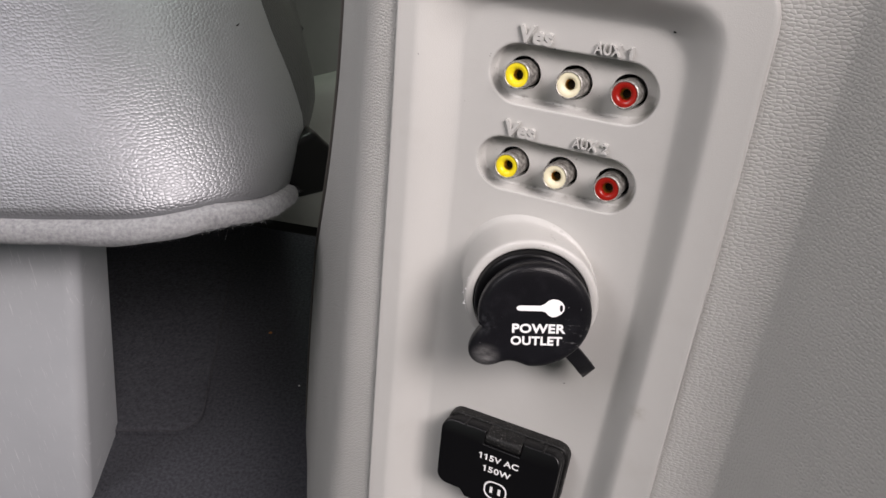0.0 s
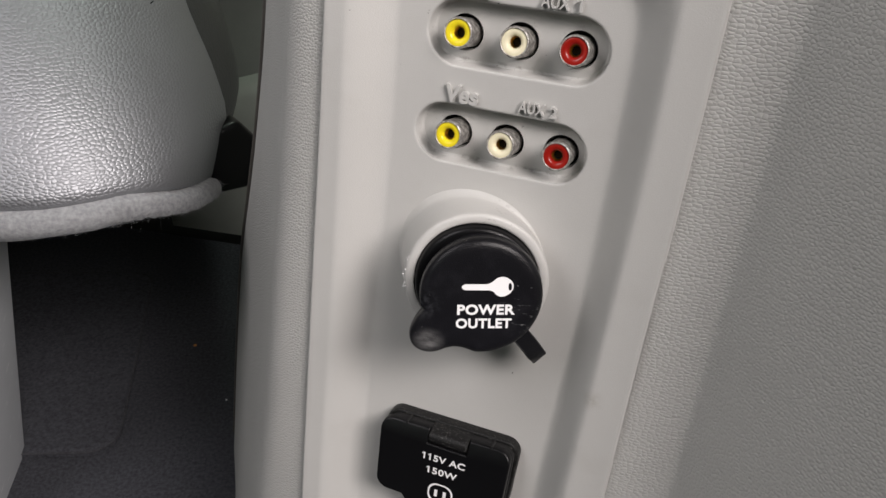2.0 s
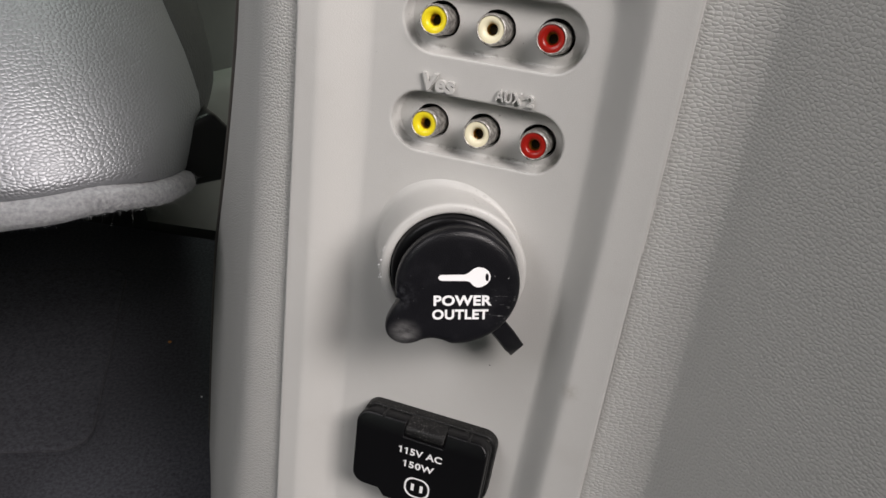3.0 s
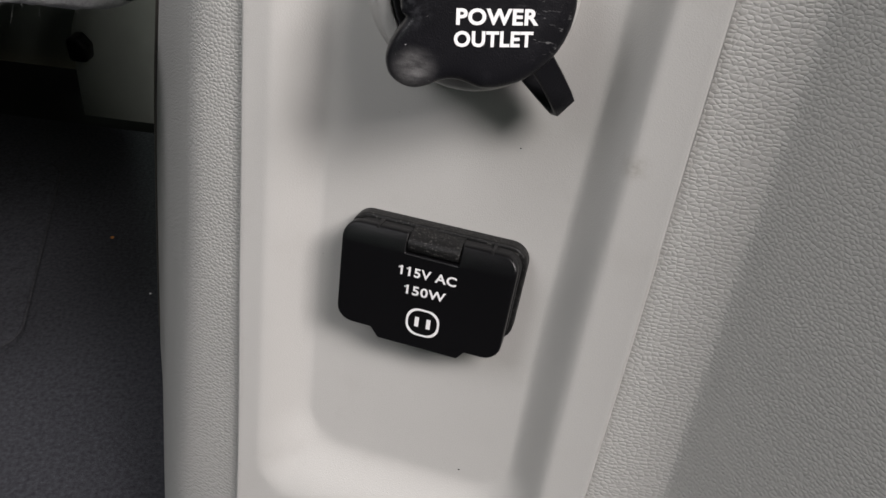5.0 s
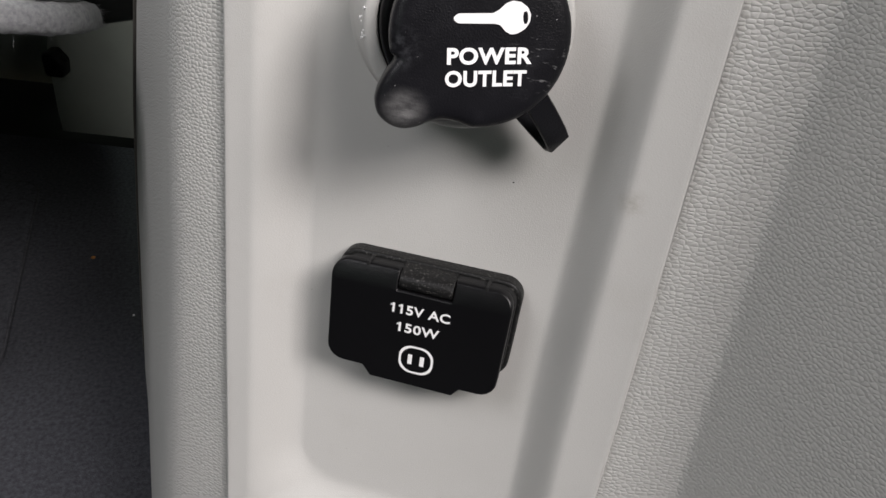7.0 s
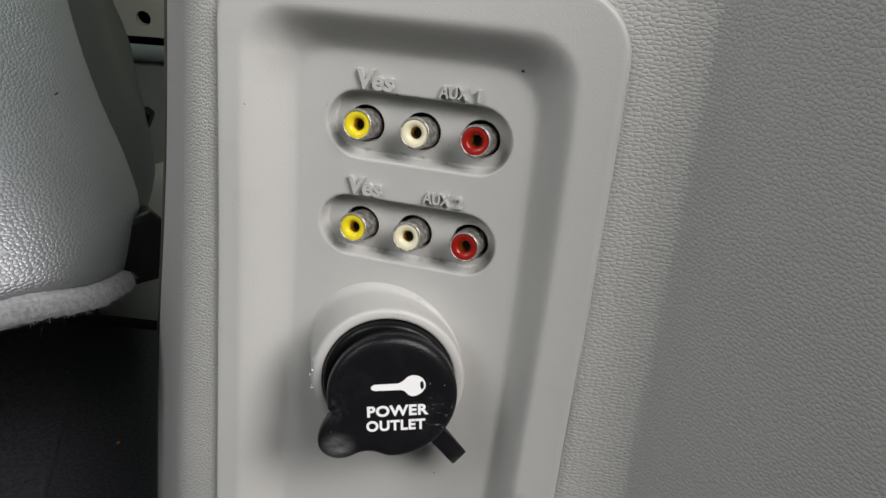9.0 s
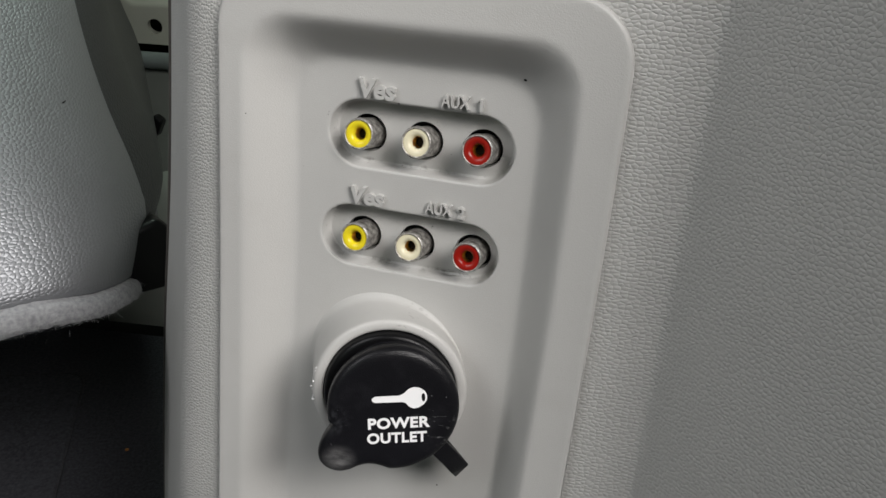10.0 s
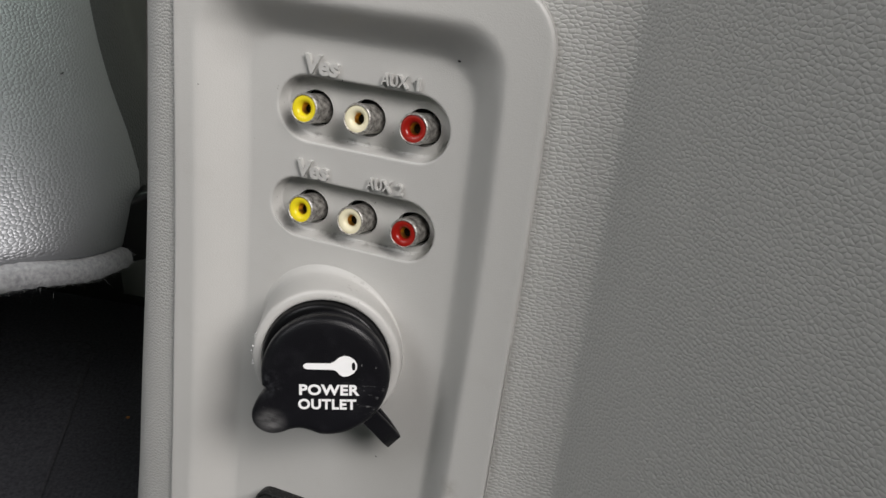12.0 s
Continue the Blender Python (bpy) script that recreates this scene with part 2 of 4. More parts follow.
def lathe(profile, steps=48, centre=(0, 0), lean=None):
    """Rings of (radius, height) about the local z axis."""
    verts, faces = [], []
    for r, z in profile:
        for k in range(steps):
            a = 2 * math.pi * k / steps
            verts.append((centre[0] + r * math.cos(a), centre[1] + r * math.sin(a), z))
    for i in range(len(profile) - 1):
        for k in range(steps):
            n = (k + 1) % steps
            faces.append((i * steps + k, i * steps + n, (i + 1) * steps + n, (i + 1) * steps + k))
    return verts, faces


def scaled(verts, s=MM):
    return [(x * s, y * s, z * s) for x, y, z in verts]


def sharp(me, degrees=35):
    me.set_sharp_from_angle(angle=radians(degrees))
    return me


def rounded_outline(points, radius, steps=6):
    """A closed outline with its corners rounded; radius is one number or one for each corner."""
    out, n = [], len(points)
    for i, p in enumerate(points):
        p = Vector(p)
        a, b = Vector(points[i - 1]), Vector(points[(i + 1) % n])
        r = radius[i] if isinstance(radius, (list, tuple)) else radius
        da, db = (a - p).normalized(), (b - p).normalized()
        half = da.angle(db) / 2
        cut = min(r / math.tan(half), (a - p).length * 0.49, (b - p).length * 0.49)
        r = cut * math.tan(half)
        centre = p + (da + db).normalized() * (r / math.sin(half))
        s, e = p + da * cut - centre, p + db * cut - centre
        turn = s.angle_signed(e)
        for k in range(steps + 1):
            c, q = math.cos(-turn * k / steps), math.sin(-turn * k / steps)
            out.append((centre.x + s.x * c - s.y * q, centre.y + s.x * q + s.y * c))
    return out


def inset(outline, d):
    """The outline (counter-clockwise) moved inward by d."""
    out, n = [], len(outline)
    for i in range(n):
        a, p, b = Vector(outline[i - 1]), Vector(outline[i]), Vector(outline[(i + 1) % n])
        na, nb = (p - a), (b - p)
        na, nb = Vector((-na.y, na.x)), Vector((-nb.y, nb.x))
        if na.length:
            na.normalize()
        if nb.length:
            nb.normalize()
        m = na + nb
        if m.length < 1e-9:
            m = na
        m = m / max(m.dot(m) / 2, 0.5) if m.length else m
        out.append((p.x + m.x * d, p.y + m.y * d))
    return out


def slab(outline, z0, z1, bevel, steps=3, crown=None):
    """A plate with a rounded upper edge, from z0 up to z1; the outline runs counter-clockwise."""
    n = len(outline)
    verts, faces = [], []
    rings = [(0.0, z0)]
    for k in range(steps + 1):
        a = math.pi / 2 * k / steps
        rings.append((bevel * (1 - math.cos(a)), z1 - bevel + bevel * math.sin(a)))
    for d, z in rings:
        for x, y in (inset(outline, d) if d else outline):
            verts.append((x, y, z + (crown(x, y) if crown else 0)))
    for i in range(len(rings) - 1):
        for k in range(n):
            m = (k + 1) % n
            faces.append((i * n + k, i * n + m, (i + 1) * n + m, (i + 1) * n + k))
    faces.append(tuple(range((len(rings) - 1) * n, len(rings) * n)))
    faces.append(tuple(reversed(range(n))))
    return verts, faces


def join(*pieces):
    verts, faces = [], []
    for v, f in pieces:
        base = len(verts)
        verts += list(v)
        faces += [tuple(i + base for i in face) for face in f]
    return verts, faces


def flagged(me, co, tall):
    """Give each numeral one, a bare bar in the font, its flag."""
    owner = list(range(len(co)))

    def root(i):
        while owner[i] != i:
            owner[i] = owner[owner[i]]
            i = owner[i]
        return i

    for e in me.edges:
        a, b = e.vertices
        owner[root(a)] = root(b)
    islands = {}
    for i in range(len(co)):
        islands.setdefault(root(i), []).append(i)
    verts, faces = [tuple(c) for c in co], [tuple(f.vertices) for f in me.polygons]
    for members in islands.values():
        c = co[members]
        lo, hi = c.min(0), c.max(0)
        if hi[1] - lo[1] > 0.8 * tall and hi[0] - lo[0] < 0.3 * tall:
            x, y, b = lo[0], hi[1], len(verts)
            flag = [(x + 0.03 * tall, y), (x - 0.07 * tall, y - 0.10 * tall), (x - 0.22 * tall, y - 0.15 * tall), (x - 0.22 * tall, y - 0.30 * tall), (x + 0.03 * tall, y - 0.27 * tall)]
            verts += [(fx, fy, hi[2]) for fx, fy in flag] + [(fx, fy, lo[2]) for fx, fy in flag]
            faces += [tuple(b + k for k in range(5))] + [(b + k, b + 5 + k, b + 5 + (k + 1) % 5, b + (k + 1) % 5) for k in range(5)]
    return mesh_from(me.name, verts, faces, None, False)


def lettering(name, text, size, parent, mat, at, stretch=1.0, weight=0.0, depth=0.02, spacing=1.0, shear=0.0, wide=None):
    """Raised or printed letters from the built-in font, centred; size is the capital height in millimetres."""
    cu = bpy.data.curves.new(name, "FONT")
    cu.body, cu.size, cu.align_x, cu.align_y = text, 1.0, "CENTER", "CENTER"
    cu.extrude, cu.offset, cu.space_character, cu.shear = depth / size * 0.72, weight, spacing, shear
    cu.resolution_u = 4
    tmp = new(name, cu)
    me = bpy.data.meshes.new_from_object(tmp.evaluated_get(bpy.context.evaluated_depsgraph_get()))
    bpy.data.objects.remove(tmp)
    bpy.data.curves.remove(cu)
    co = np.empty(len(me.vertices) * 3)
    me.vertices.foreach_get("co", co)
    co = co.reshape(-1, 3)
    lo, hi = co.min(0), co.max(0)
    k = size / (hi[1] - lo[1])
    kx = wide / (hi[0] - lo[0]) if wide else k * stretch
    co = (co - (lo + hi) / 2) * [kx, k, k] * MM
    me.vertices.foreach_set("co", co.ravel())
    if "1" in text:
        me = flagged(me, co, size * MM)
    me.materials.clear()
    me.materials.append(mat)
    me.polygons.foreach_set("use_smooth", [False] * len(me.polygons))
    me.update()
    me.name = name
    return put_part(name, me, parent, "", at)


# ---- shape of the side trim, in millimetres: u along the row of jacks, v up, w out of the panel ----


def curve(points):
    """Smooth interpolation through (place, value) pairs."""
    xs, ys = zip(*sorted(points))
    xs, ys = np.array(xs, float), np.array(ys, float)
    slope = np.gradient(ys, xs)

    def value(x):
        x = min(max(x, xs[0]), xs[-1])
        i = min(int(np.searchsorted(xs, x, "right")) - 1, len(xs) - 2)
        h = xs[i + 1] - xs[i]
        s = (x - xs[i]) / h
        return float(ys[i] * (1 + 2 * s) * (1 - s) ** 2 + slope[i] * h * s * (1 - s) ** 2 + ys[i + 1] * s * s * (3 - 2 * s) + slope[i + 1] * h * s * s * (s - 1))

    return value


def bend(v):
    return 0.0004 * min(0.0, v + 10) ** 2


FLOOR_W, RIM_W = -3.5, 6.3


class Contour:
    """A rounded frame whose sides follow curves; gives its signed distance (inside negative) and its outline."""

    def __init__(self, left, right, top, bottom, radius):
        self.left, self.right, self.top, self.bottom, self.radius = curve(left), curve(right), top, bottom, radius

    def distance(self, u, v):
        vv = min(max(v, self.bottom), self.top)
        a, b = self.left(vv), self.right(vv)
        x, y = abs(u - (a + b) / 2) - (b - a) / 2 + self.radius, abs(v - (self.top + self.bottom) / 2) - (self.top - self.bottom) / 2 + self.radius
        return math.hypot(max(x, 0), max(y, 0)) + min(max(x, y), 0) - self.radius

    def outline(self, away=0.0, step=4.0):
        r = self.radius + away
        top, bottom = self.top + away, self.bottom - away
        pts = []

        def corner(cv, side, a0):
            cu = (self.right(cv) + away - r) if side > 0 else (self.left(cv) - away + r)
            for k in range(9):
                a = radians(a0 + 90 * k / 8)
                pts.append((cu + r * math.cos(a), cv + r * math.sin(a)))

        n = int((top - bottom - 2 * r) / step)
        rows = [bottom + r + (top - bottom - 2 * r) * k / n for k in range(1, n)]
        corner(bottom + r, 1, -90)
        pts += [(self.right(v) + away, v) for v in rows]
        corner(top - r, 1, 0)
        a, b = self.left(top - r) - away + r, self.right(top - r) + away - r
        pts += [(b + (a - b) * k / 20, top) for k in range(1, 20)]
        corner(top - r, -1, 90)
        pts += [(self.left(v) - away, v) for v in reversed(rows)]
        corner(bottom + r, -1, 180)
        a, b = self.left(bottom + r) - away + r, self.right(bottom + r) + away - r
        pts += [(a + (b - a) * k / 20, bottom) for k in range(1, 20)]
        return pts


floor_edge = Contour([(40, -38), (0, -38), (-90, -40.5), (-150, -41), (-230, -39.5)], [(40, 34.6), (0, 34.2), (-60, 33.5), (-140, 29.8), (-230, 29)], 36.3, -213.5, 13)
rim_edge = Contour([(60, -49.5), (0, -52), (-80, -54.2), (-150, -54.8), (-240, -53.5)], [(60, 45.2), (0, 45.6), (-80, 43.6), (-150, 41.8), (-240, 41)], 48.5, -232.0, 14)
outer_edge = Contour([(60, -57.5), (20, -59), (-80, -62.8), (-150, -63.3), (-240, -61)], [(60, 56.8), (0, 56.6), (-80, 55.6), (-150, 54.6), (-240, 52)], 59.5, -278.0, 17)


def face_height(u, v):
    f, r = floor_edge.distance(u, v), rim_edge.distance(u, v)
    if f <= 0:
        q = 0.0
    elif r >= 0:
        q = 1.0
    else:
        q = f / (f - r)
    q = 0.35 * q + 0.65 * q * q * (3 - 2 * q)
    return FLOOR_W + (RIM_W - FLOOR_W) * q + bend(v)


def pill(cu, cv, half, r, steps=14):
    pts = []
    for k in range(steps + 1):
        a = radians(-90 + 180 * k / steps)
        pts.append((cu + half - r + r * math.cos(a), cv + r * math.sin(a)))
    for k in range(steps + 1):
        a = radians(90 + 180 * k / steps)
        pts.append((cu - half + r + r * math.cos(a), cv + r * math.sin(a)))
    return pts


def in_pill(u, v, cu, cv, half, r):
    return math.hypot(max(abs(u - cu) - half + r, 0), v - cv) - r


PILLS = [(0.0, 15.3, 28.0, 10.1), (-2.0, -16.8, 28.2, 9.8)]


def inside(poly, x, y):
    hit = False
    for (ax, ay), (bx, by) in zip(poly, poly[1:] + poly[:1]):
        if (ay > y) != (by > y) and x < (bx - ax) * (y - ay) / (by - ay) + ax:
            hit = not hit
    return hit


def triangulated(points, loops, keep):
    """Delaunay faces of points with the closed loops as edges; keep(u, v) tells which faces stay."""
    from mathutils.geometry import delaunay_2d_cdt
    verts, edges = [Vector(p) for p in points], []
    for loop in loops:
        base = len(verts)
        verts += [Vector(p) for p in loop]
        edges += [(base + i, base + (i + 1) % len(loop)) for i in range(len(loop))]
    v2, _, f2, *_ = delaunay_2d_cdt(verts, edges, [], 0, 1e-5)
    faces = []
    for f in f2:
        c = sum((v2[i] for i in f), Vector((0, 0))) / len(f)
        if keep(c.x, c.y):
            faces.append(tuple(f))
    used = sorted({i for f in faces for i in f})
    back = {i: n for n, i in enumerate(used)}
    return [tuple(v2[i]) for i in used], [tuple(back[i] for i in f) for f in faces]


def lines(*runs):
    out = []
    for a, b, step in runs:
        n = max(1, round((b - a) / step))
        out += [a + (b - a) * k / n for k in range(n)]
    return out + [runs[-1][1]]


# ---- outlet panel ----
outlet_panel = thing("outlet_panel", "light grey smooth plastic outlet panel recessed in the grained side trim", "outlet panel", at=PANEL)


def build_faceplate():
    us = lines((-66, -36, 1.0), (-36, 28, 2.6), (28, 58, 0.9))
    vs = lines((-279, -240, 3.0), (-240, -196, 1.6), (-196, 30, 3.0), (30, 61, 1.0))
    pts = []
    for u in us:
        for v in vs:
            if outer_edge.distance(u, v) < -1.5 and min(in_pill(u, v, *p) for p in PILLS) > 1.5:
                pts.append((u + 0.02 * math.sin(v * 7.3), v + 0.02 * math.sin(u * 5.1)))
    loops = [outer_edge.outline(), outer_edge.outline(-0.5), outer_edge.outline(-1.0)] + [pill(*p) for p in PILLS] + [pill(p[0], p[1], p[2] + d, p[3] + d) for p in PILLS for d in (0.3, 0.6, 0.95)]
    flat, faces = triangulated(pts, loops, lambda u, v: outer_edge.distance(u, v) < 0.05 and min(in_pill(u, v, *p) for p in PILLS) > 0)
    verts = []
    for u, v in flat:
        w = face_height(u, v)
        d = -outer_edge.distance(u, v)
        if d < 1.0:
            w -= 1.0 * (1 - math.sqrt(max(0, 1 - (1 - max(d, 0)) ** 2)))
        q = min(in_pill(u, v, *p) for p in PILLS)
        if q < 0.6:
            w -= 0.3 * (1 - max(q, 0) / 0.6) ** 2
        verts.append((u, v, w))
    rim = outer_edge.outline()
    n = len(rim)
    base = len(verts)
    for dw in (-1.0, -4.5):
        verts += [(u, v, face_height(u, v) + dw) for u, v in rim]
    faces += [(base + n + i, base + n + (i + 1) % n, base + (i + 1) % n, base + i) for i in range(n)]
    return mesh_from("faceplate", scaled(verts), faces, face_mat)


put_part("faceplate", build_faceplate(), outlet_panel)

JACK_ROWS = [[(-17.3, 16.1), (0.2, 16.0), (18.0, 16.2)], [(-17.8, -16.1), (-0.4, -16.1), (17.5, -16.1)]]
PIT = -8.2


def build_recess(row):
    cu, cv, half, r = PILLS[row]
    rings = []
    for d, w in ((0.0, FLOOR_W - 0.3), (0.15, FLOOR_W - 0.7), (0.55, PIT + 1.0), (0.75, PIT + 0.4), (1.3, PIT)):
        rings.append([(u, v, w) for u, v in pill(cu, cv, half - d, r - d)])
    n = len(rings[0])
    verts = [p for ring in rings[:-1] for p in ring]
    faces = []
    for i in range(len(rings) - 2):
        for k in range(n):
            m = (k + 1) % n
            faces.append((i * n + k, i * n + m, (i + 1) * n + m, (i + 1) * n + k))
    holes = [[(u + 5.7 * math.cos(2 * math.pi * k / 32), v + 5.7 * math.sin(2 * math.pi * k / 32)) for k in range(32)] for u, v in [(u, v - 1.4) for u, v in JACK_ROWS[row]]]
    inner = pill(cu, cv, half - 0.75, r - 0.75)
    soft = pill(cu, cv, half - 1.3, r - 1.3)
    flat, more = triangulated([], [inner, soft] + holes, lambda u, v: min(math.hypot(u - a, v - b + 1.4) for a, b in JACK_ROWS[row]) > 5.65)
    floor_v = [(u, v, PIT + (0.4 if in_pill(u, v, cu, cv, half - 1.0, r - 1.0) > 0 else 0.0)) for u, v in flat]
    tubes = []
    for ring in holes:
        v = [(u, q, w) for w in (PIT, PIT - 4) for u, q in ring]
        tubes.append((v, [((k + 1) % 32, k, 32 + k, 32 + (k + 1) % 32) for k in range(32)]))
    verts, faces = join((verts, faces), (floor_v, more), *tubes)
    me = mesh_from("jack_recess", scaled(verts), faces, recess_mat)
    bm = bmesh.new()
    bm.from_mesh(me)
    bmesh.ops.remove_doubles(bm, verts=bm.verts, dist=2e-5)
    bmesh.ops.recalc_face_normals(bm, faces=bm.faces)
    bm.to_mesh(me)
    bm.free()
    return sharp(me, 32)


for row in (0, 1):
    put_part("jack_recess", build_recess(row), outlet_panel)
backing = [(-34, -30, PIT - 3.6), (34, -30, PIT - 3.6), (34, 30, PIT - 3.6), (-34, 30, PIT - 3.6)]
put_part("backing", mesh_from("backing", scaled(backing), [(0, 1, 2, 3)], hole_mat), outlet_panel)

COLLAR = (0.8, -58.0)
AXIS = Vector((0.30, 0.10, 1.0)).normalized()


def ring(c, nrm, r, n=72):
    a = (Vector((1, 0, 0)) - nrm * nrm.x).normalized()
    b = nrm.cross(a)
    return [c + a * r * math.cos(2 * math.pi * k / n) + b * r * math.sin(2 * math.pi * k / n) for k in range(n)]


def build_collar():
    """A leaning spout: its foot lies flat on the panel and its rim faces along the axis."""
    rim, foot = Vector((*COLLAR, 14.0)), Vector((COLLAR[0] - 7.2, COLLAR[1] - 4.2, -3.4))
    verts, faces, n = [], [], 72
    run = [(0.0, 28.2), (0.045, 26.8), (0.10, 25.8), (0.2, 25.3), (0.5, 24.4), (0.9, 23.5), (0.955, 23.3), (0.985, 22.9), (1.0, 22.3), (1.0, 20.9), (0.99, 20.3), (0.95, 20.1), (0.5, 20.0)]
    for f, r in run:
        q = min(1.0, f * 1.25)
        verts += ring(foot.lerp(rim, f), Vector((0, 0, 1)).lerp(AXIS, q).normalized(), r)
    for i in range(len(run) - 1):
        for k in range(n):
            m = (k + 1) % n
            faces.append((i * n + k, i * n + m, (i + 1) * n + m, (i + 1) * n + k))
    return mesh_from("collar", scaled(verts), faces, face_mat)


put_part("collar", build_collar(), outlet_panel, "leaning round collar")
lean_a = (Vector((1, 0, 0)) - AXIS * AXIS.x).normalized()
lean_b = AXIS.cross(lean_a)
LEANING = Matrix(((lean_a.x, lean_b.x, AXIS.x, COLLAR[0] * MM), (lean_a.y, lean_b.y, AXIS.y, COLLAR[1] * MM), (lean_a.z, lean_b.z, AXIS.z, 14.0 * MM), (0, 0, 0, 1)))


def on_face(u, v, lift=0.0):
    w = (face_height(u, v) + lift) * MM
    return pose(u * MM, v * MM, w)


RAISED = (("Ves", -12.9, 29.0, 5.6, 11.0, 0.1), ("AUX", 10.3, 28.3, 3.5, 8.3, 0.0), ("1", 17.7, 28.2, 3.4, 0.8, 0.0), ("Ves", -15.0, -3.2, 5.4, 10.6, 0.1), ("AUX", 7.5, -3.5, 3.4, 8.2, 0.0), ("2", 14.3, -3.6, 3.4, 2.3, 0.0))
for text, u, v, size, wide, shear in RAISED:
    lettering("raised_lettering", text, size, outlet_panel, face_mat, on_face(u, v, 0.1), weight=0.035 if text == "Ves" else 0.015, depth=1.4, shear=shear, wide=wide)

for u, v, r in ((29.0, 36.5, 0.5), (-50.0, 19.0, 0.18), (14.0, -100.0, 0.28), (13.0, -210.0, 0.35), (-6.6, 25.5, 0.25)):
    gv, gf = slab([(r * math.cos(k) * (1 + 0.25 * math.sin(3 * k + u)), 0.75 * r * math.sin(k)) for k in [math.pi * q / 4 for q in range(8)]], -0.1, 0.15, 0.1, 2)
    put_part("grit", mesh_from("grit", scaled(gv), gf, hole_mat), outlet_panel, "black grit stuck to the panel", on_face(u, v))


def build_chips():
    rng = random.Random(4)
    pieces = []
    for k in range(16):
        a = radians(rng.uniform(160, 196))
        r = rng.uniform(23.2, 24.4)
        size = rng.uniform(0.15, 0.5)
        bits = [(r * math.cos(a) + size * x, r * math.sin(a) + size * y, -0.3 - abs(r - 23.2) * 1.6 + size * z) for x, y, z in ((1, 0, 0), (-0.4, 0.9, 0.1), (-0.5, -0.8, 0), (0, 0, 0.9))]
        pieces.append((bits, [(0, 1, 3), (1, 2, 3), (2, 0, 3), (0, 2, 1)]))
    verts, faces = join(*pieces)
    return mesh_from("chips", scaled(verts), faces, print_mat, False)


put_part("chips", build_chips(), outlet_panel, "whitened chips on the collar's edge", LEANING)

# ---- the six jacks ----


def build_jack(colour, at):
    jack = thing("rca_jack", "%s insulated phono jack with a worn nickel barrel in the recess" % colour, "audio jack", "jacks in the outlet panel", at=at)
    barrel = [(3.55, -0.9), (3.6, -0.1), (3.75, 0.0), (3.95, -0.1), (4.2, -0.7), (4.25, -1.6), (4.1, -2.0), (4.1, -13.0)]
    put_part("barrel", mesh_from("barrel", scaled(lathe(barrel, 40)[0]), lathe(barrel, 40)[1], nickel_mat), jack)
    insulator = [(1.55, -6.0), (1.6, -1.4), (1.9, -0.8), (2.4, -0.5), (3.3, -0.38), (3.58, -0.5)]
    put_part("insulator", mesh_from("insulator", scaled(lathe(insulator, 40)[0]), lathe(insulator, 40)[1], jack_mats[colour]), jack, "%s plastic ring" % colour)
    pin = [(0.05, -5.5), (1.3, -5.5), (1.5, -2.2), (1.56, -2.1)]
    put_part("contact", mesh_from("contact", scaled(lathe(pin, 24)[0]), lathe(pin, 24)[1], brass_mat), jack, "brass contact sleeve")
    throat = [(0.02, -4.0), (1.25, -4.0)]
    put_part("throat", mesh_from("throat", scaled(lathe(throat, 24)[0]), lathe(throat, 24)[1], hole_mat), jack)
    return jack


for row in (0, 1):
    for (u, v), colour in zip(JACK_ROWS[row], ("yellow", "white", "red")):
        build_jack(colour, PANEL @ pose(u * MM, v * MM, 0, random.uniform(-12, -10), random.uniform(-1.5, 1.5), 0) @ Matrix.Scale(1.1, 4))

# ---- twelve volt outlet with its cap ----
CAP_NORMAL = Vector((0.40, 0.17, 1.0)).normalized()
ax_ = (Vector((1, 0, 0)) - CAP_NORMAL * CAP_NORMAL.x).normalized()
ay_ = CAP_NORMAL.cross(ax_)
CAP = Matrix(((ax_.x, ay_.x, CAP_NORMAL.x, 5.5 * MM), (ax_.y, ay_.y, CAP_NORMAL.y, -57.5 * MM), (ax_.z, ay_.z, CAP_NORMAL.z, 24.0 * MM), (0, 0, 0, 1)))

power_outlet = thing("power_outlet", "black round power outlet with a rubber cap hanging slightly open", "power outlet", at=PANEL)
socket = [(14.0, -8.0), (14.0, 1.6), (15.5, 2.4), (18.2, 2.6), (19.1, 2.3), (19.7, 1.4), (19.9, 0.0), (19.95, -8.0)]
put_part("socket_ring", mesh_from("socket_ring", scaled(lathe(socket, 64)[0]), lathe(socket, 64)[1], black_mat), power_outlet, "", LEANING)


def build_plug():
    """The neck that joins the cap to the socket."""
    verts, faces, n = [], [], 48
    low, high = Vector((COLLAR[0] + 0.5, COLLAR[1] + 0.3, 12.0)), Vector((5.0, -57.8, 22.0))
    for k in range(6):
        s = k / 5
        c = low.lerp(high, s)
        nrm = Vector((0, 0, 1)).lerp(CAP_NORMAL, s).normalized()
        a = (Vector((1, 0, 0)) - nrm * nrm.x).normalized()
        b = nrm.cross(a)
        r = 18.6 - 1.6 * s
        for j in range(n):
            t = 2 * math.pi * j / n
            verts.append(c + a * r * math.cos(t) + b * r * math.sin(t))
    for i in range(5):
        for j in range(n):
            m = (j + 1) % n
            faces.append((i * n + j, i * n + m, (i + 1) * n + m, (i + 1) * n + j))
    return mesh_from("plug", scaled(verts), faces, rubber_mat)


put_part("plug", build_plug(), power_outlet)


